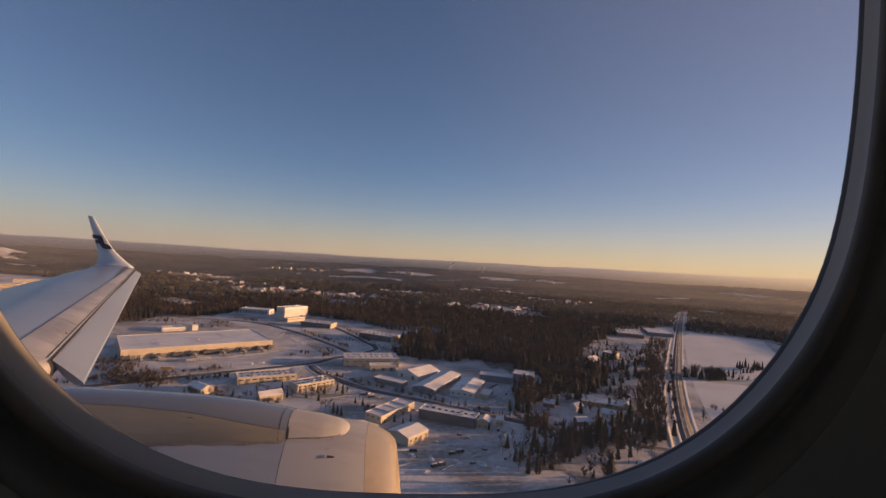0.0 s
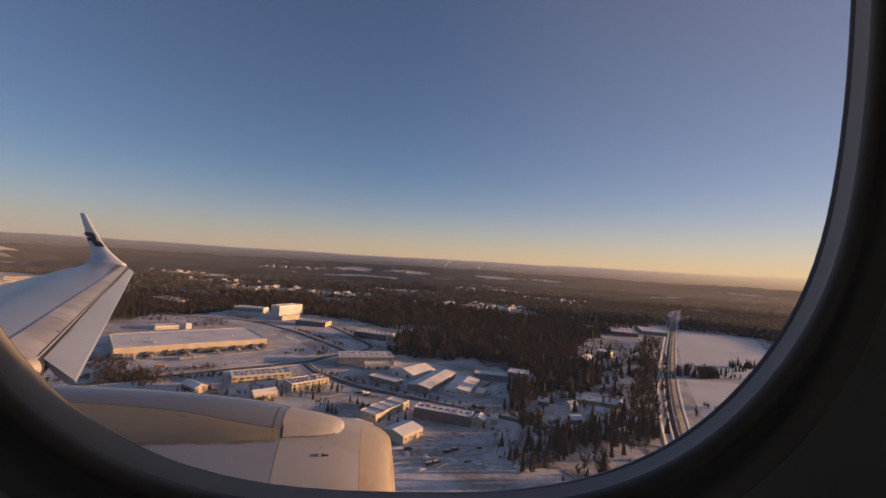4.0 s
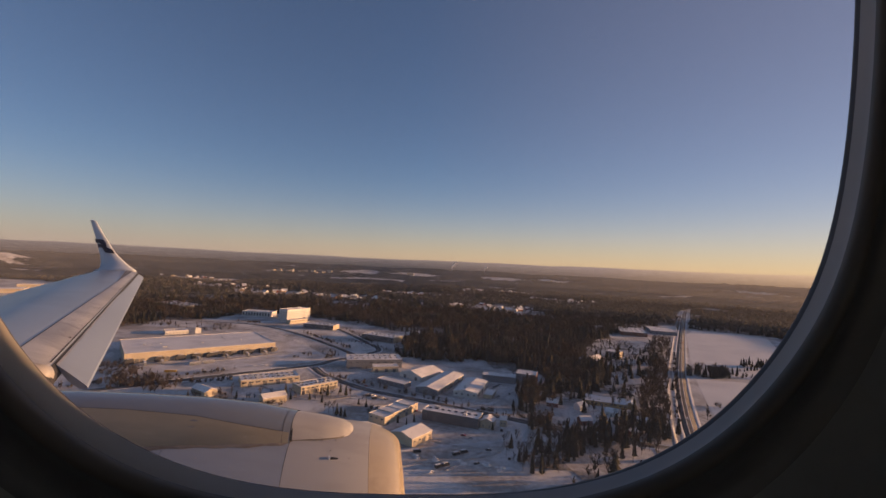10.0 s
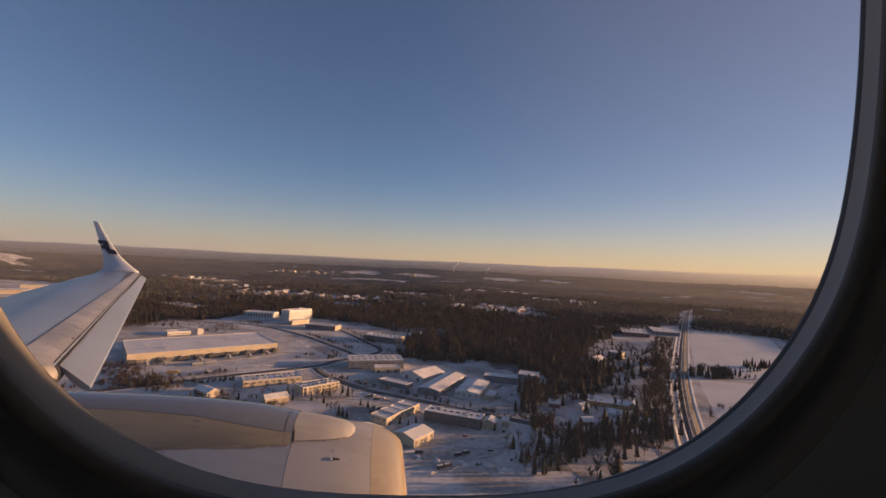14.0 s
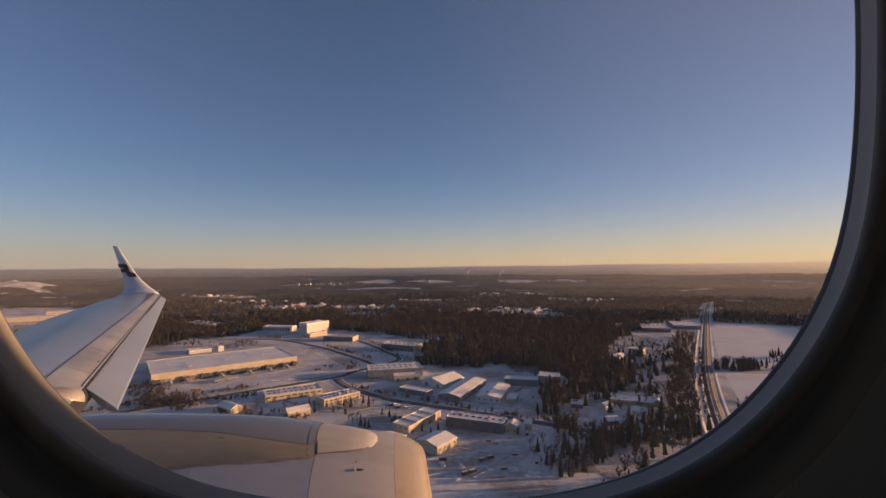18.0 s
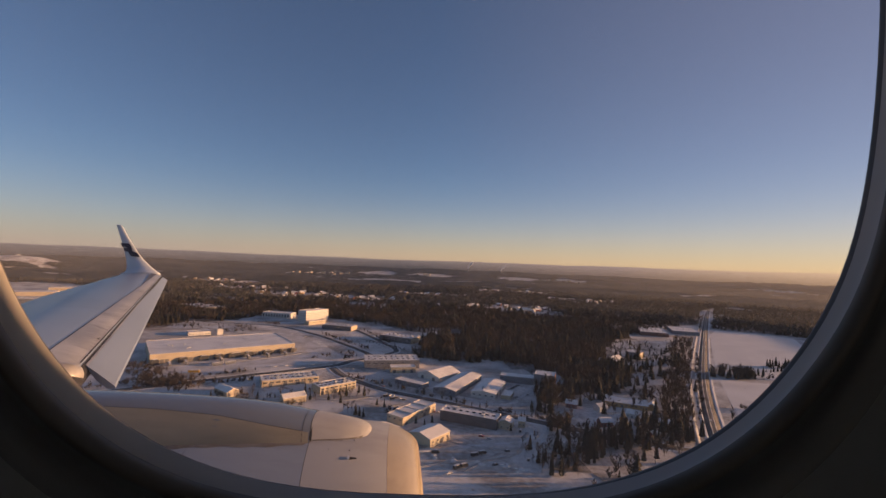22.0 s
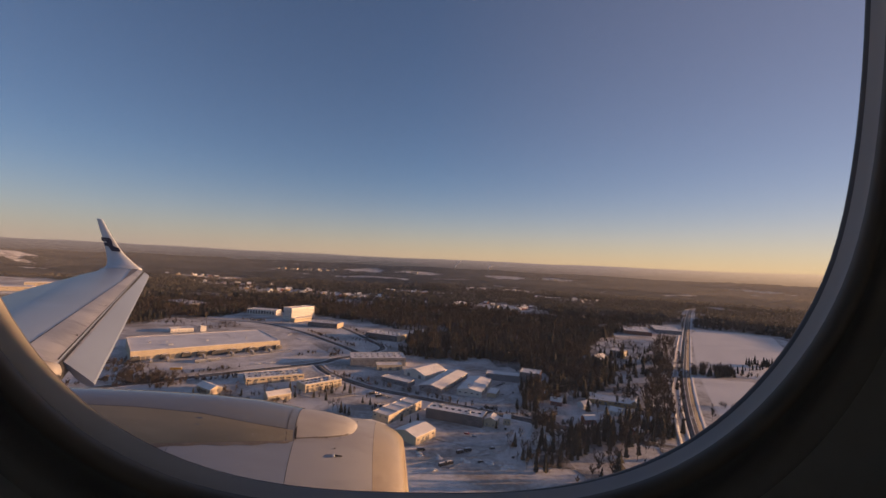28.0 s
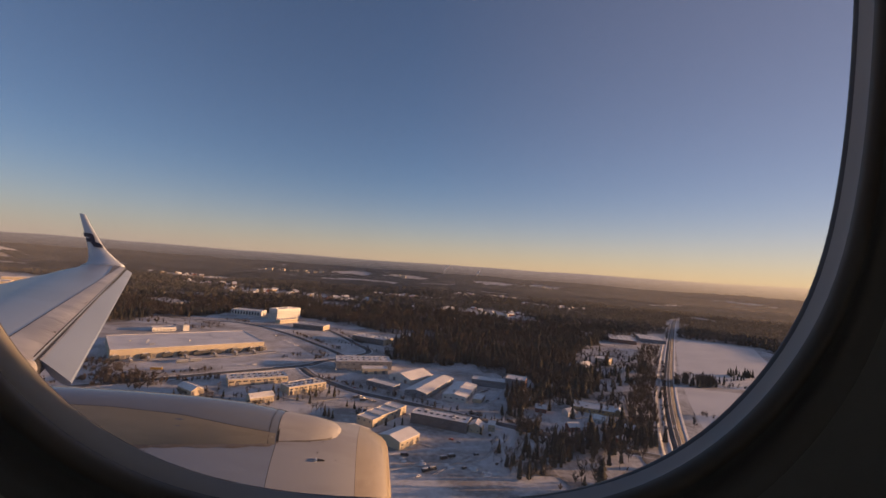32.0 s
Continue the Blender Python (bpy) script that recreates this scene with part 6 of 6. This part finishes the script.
def outline(grow, y, n=128, full=0.0):
    """The window's rounded outline, widened by grow, at depth y; full: how far it comes in at the lower rear."""
    out = []
    for i in range(n):
        a = 2 * math.pi * i / n
        front = 0.0017 * math.exp(-((a - radians(331)) / radians(14)) ** 2)      # the surround's fuller front curve
        grow, keep = grow + front - full * max(0.0, math.cos(a - radians(222))) ** 2, grow
        ca, sa = math.cos(a), math.sin(a)
        out.append((WX + (WA + grow) * math.copysign(abs(ca) ** (2 / POW), ca), y, WZ + (WB + grow) * math.copysign(abs(sa) ** (2 / POW), sa)))
        grow = keep
    return out

def ring_part(name, prof, mat, parent, label=""):
    return part(name, loft([outline(p[0], p[1], full=p[2] if len(p) > 2 else 0.0) for p in prof]), mat, parent, label, smooth=True)

window = thing("window_1", AIR, "rounded aircraft cabin window with a grey plastic surround", "window", kind="structure")
ring_part("outer_tunnel", ((0.075, 0.1385), (0.066, 0.1378), (0.0035, 0.1260)), M["reveal"], window)
ring_part("window_seal", ((0.004, 0.1262), (0.0, 0.1250), (0.0, 0.1244, 0.001), (0.0002, 0.1239, 0.002), (0.0003, 0.1235, 0.002)), M["seal"], window, "black rubber window seal")
ring_part("inner_lip", [(0.0003, 0.1236, 0.0021), (0.0008, 0.1212, 0.0012), (0.0011, 0.1199, 0.0004), (0.00108, 0.1195)], M["lip_plastic"], window, "pale inner lip of the window")
ring_part("reveal", [(0.0042 + 0.0031 * math.cos(radians(q)), 0.1196 + 0.0031 * math.sin(radians(q))) for q in range(180, 293, 8)], M["reveal"], window, "sloping grey reveal of the window")
ring_part("trim", [(0.0042 + 0.0031 * math.cos(radians(q)), 0.1196 + 0.0031 * math.sin(radians(q))) for q in range(281, 310, 9)] + [(0.0085, 0.1192), (0.0110, 0.1204), (0.0138, 0.1207), (0.0163, 0.1201), (0.0182, 0.1193), (0.0196, 0.1190)], M["trim"], window, "dark rounded window trim")

pane_m = bpy.data.materials.new("clear_pane")
pane_m.use_nodes = True
nt = pane_m.node_tree
nt.nodes.remove(nt.nodes["Principled BSDF"])
tr, gl, mx = (nt.nodes.new(k) for k in ("ShaderNodeBsdfTransparent", "ShaderNodeBsdfGlossy", "ShaderNodeMixShader"))
tr.inputs[0].default_value = (0.97, 0.97, 0.97, 1)
gl.inputs["Roughness"].default_value = 0.02
mx.inputs[0].default_value = 0.015
dust_veil, mx2 = nt.nodes.new("ShaderNodeBsdfTranslucent"), nt.nodes.new("ShaderNodeMixShader")
dust_veil.inputs[0].default_value = (0.9, 0.9, 0.9, 1)
mx2.inputs[0].default_value = 0.045      # fine dust and scratches on the acrylic, plus an added veil of haze and glare
nt.links.new(tr.outputs[0], mx2.inputs[1])
nt.links.new(dust_veil.outputs[0], mx2.inputs[2])
nt.links.new(mx2.outputs[0], mx.inputs[1])
nt.links.new(gl.outputs[0], mx.inputs[2])
nt.links.new(mx.outputs[0], nt.nodes["Material Output"].inputs[0])
bm = bmesh.new()
bm.faces.new([bm.verts.new(p) for p in outline(0.062, 0.1372)])
pane = part("pane", bm, pane_m, window, "clear acrylic window pane")
pane.visible_shadow = False
rg7 = np.random.RandomState(8)
n = 300
sx, sz = rg7.uniform(-0.09, 0.17, n), -0.078 + 0.066 * rg7.rand(n) ** 1.3
size = np.stack([rg7.uniform(0.00018, 0.00052, n), rg7.uniform(0.00018, 0.0005, n)], 1)
blob_v = np.array([(0.5, 0, 0), (-0.25, 0.43, 0), (-0.25, -0.43, 0), (0, 0, 0.6), (0, 0, -0.6)])
blob_f = np.array([(0, 1, 3), (1, 2, 3), (2, 0, 3), (1, 0, 4), (2, 1, 4), (0, 2, 4)])
specks = bulk("window_specks", blob_v, blob_f, np.stack([sx, np.full(n, 0.1379), sz], 1), size, rg7.rand(n) * 6.28, M["frost"])
specks.matrix_basis = AIR
tagged(specks, "tiny pale specks of frost on the window pane", "frost specks", kind="stuff")

def cabin():
    m = AIR
    hx, z0, z1, depth = 4.4, -1.0, 0.95, -2.5
    y = 0.1175
    def bow(z):
        return y - (FR - math.sqrt(FR * FR - (z - FZ) ** 2))
    rect = []
    for gx, gy, gz in outline(0.0, 0.0):
        dx, dz = gx - WX, gz - WZ
        k = min((hx / abs(dx)) if abs(dx) > 1e-6 else 9e9, ((z1 - WZ) if dz > 0 else (WZ - z0)) / max(abs(dz), 1e-6))
        rect.append((WX + dx * k, bow(WZ + dz * k), WZ + dz * k))
    wall = new("wall_cabin", mesh_of("wall_cabin", loft([outline(0.0194, 0.1191), outline(0.0205, 0.1187), outline(0.024, 0.1182), outline(0.06, 0.1175)] + [[(p[0] + (q[0] - p[0]) * f, bow(p[2] + (q[2] - p[2]) * f), p[2] + (q[2] - p[2]) * f) for p, q in zip(outline(0.06, 0.1175), rect)] for f in (0.15, 0.35, 0.6, 0.8)] + [rect]), M["side_panel"], True))
    wall.matrix_basis = m
    tagged(wall, "dark grey plastic cabin side panel", "wall", kind="structure")
    for name, x in (("wall_front", hx), ("wall_rear", -hx - 0.05)):
        disc = [[(xx, y + 0.008 - FR + (FR - 0.02) * math.sin(a), FZ + (FR - 0.02) * math.cos(a)) for a in np.arange(0, 6.28, 0.1309)] for xx in (x, x + 0.05)]
        ob = new(name, mesh_of(name, loft(disc, caps=True), M["panel"]))
        ob.matrix_basis = m
        tagged(ob, "dim cabin bulkhead", "wall", kind="structure")
    # the windows of the far side, in a row
    cuts = [(-4.2 + 0.5 * i, -4.2 + 0.5 * i + 0.30) for i in range(17)]
    rows = [(-hx, hx, depth - 0.05, depth, z0, -0.08), (-hx, hx, depth - 0.05, depth, 0.34, z1), (-hx, cuts[0][0], depth - 0.05, depth, -0.08, 0.34), (cuts[-1][1], hx, depth - 0.05, depth, -0.08, 0.34)]
    rows += [(p[1], q[0], depth - 0.05, depth, -0.08, 0.34) for p, q in zip(cuts, cuts[1:])]
    ob = new("wall_aisle", mesh_of("wall_aisle", boxes(*rows), M["panel"]))
    ob.matrix_basis = m
    tagged(ob, "cabin wall on the far side with its row of windows", "wall", kind="structure")
    ob = new("ceiling", mesh_of("ceiling", boxes((-hx, hx, depth, bow(z1) + 0.012, z1, z1 + 0.04)), M["panel"]))
    ob.matrix_basis = m
    tagged(ob, "dim cabin ceiling", "ceiling", kind="structure")
    ob = new("floor", mesh_of("floor", boxes((-hx, hx, depth, bow(z0) + 0.012, z0 - 0.04, z0)), M["carpet"]))
    ob.matrix_basis = m
    tagged(ob, "dark blue carpet on the cabin floor", "floor", kind="structure")

cabin()
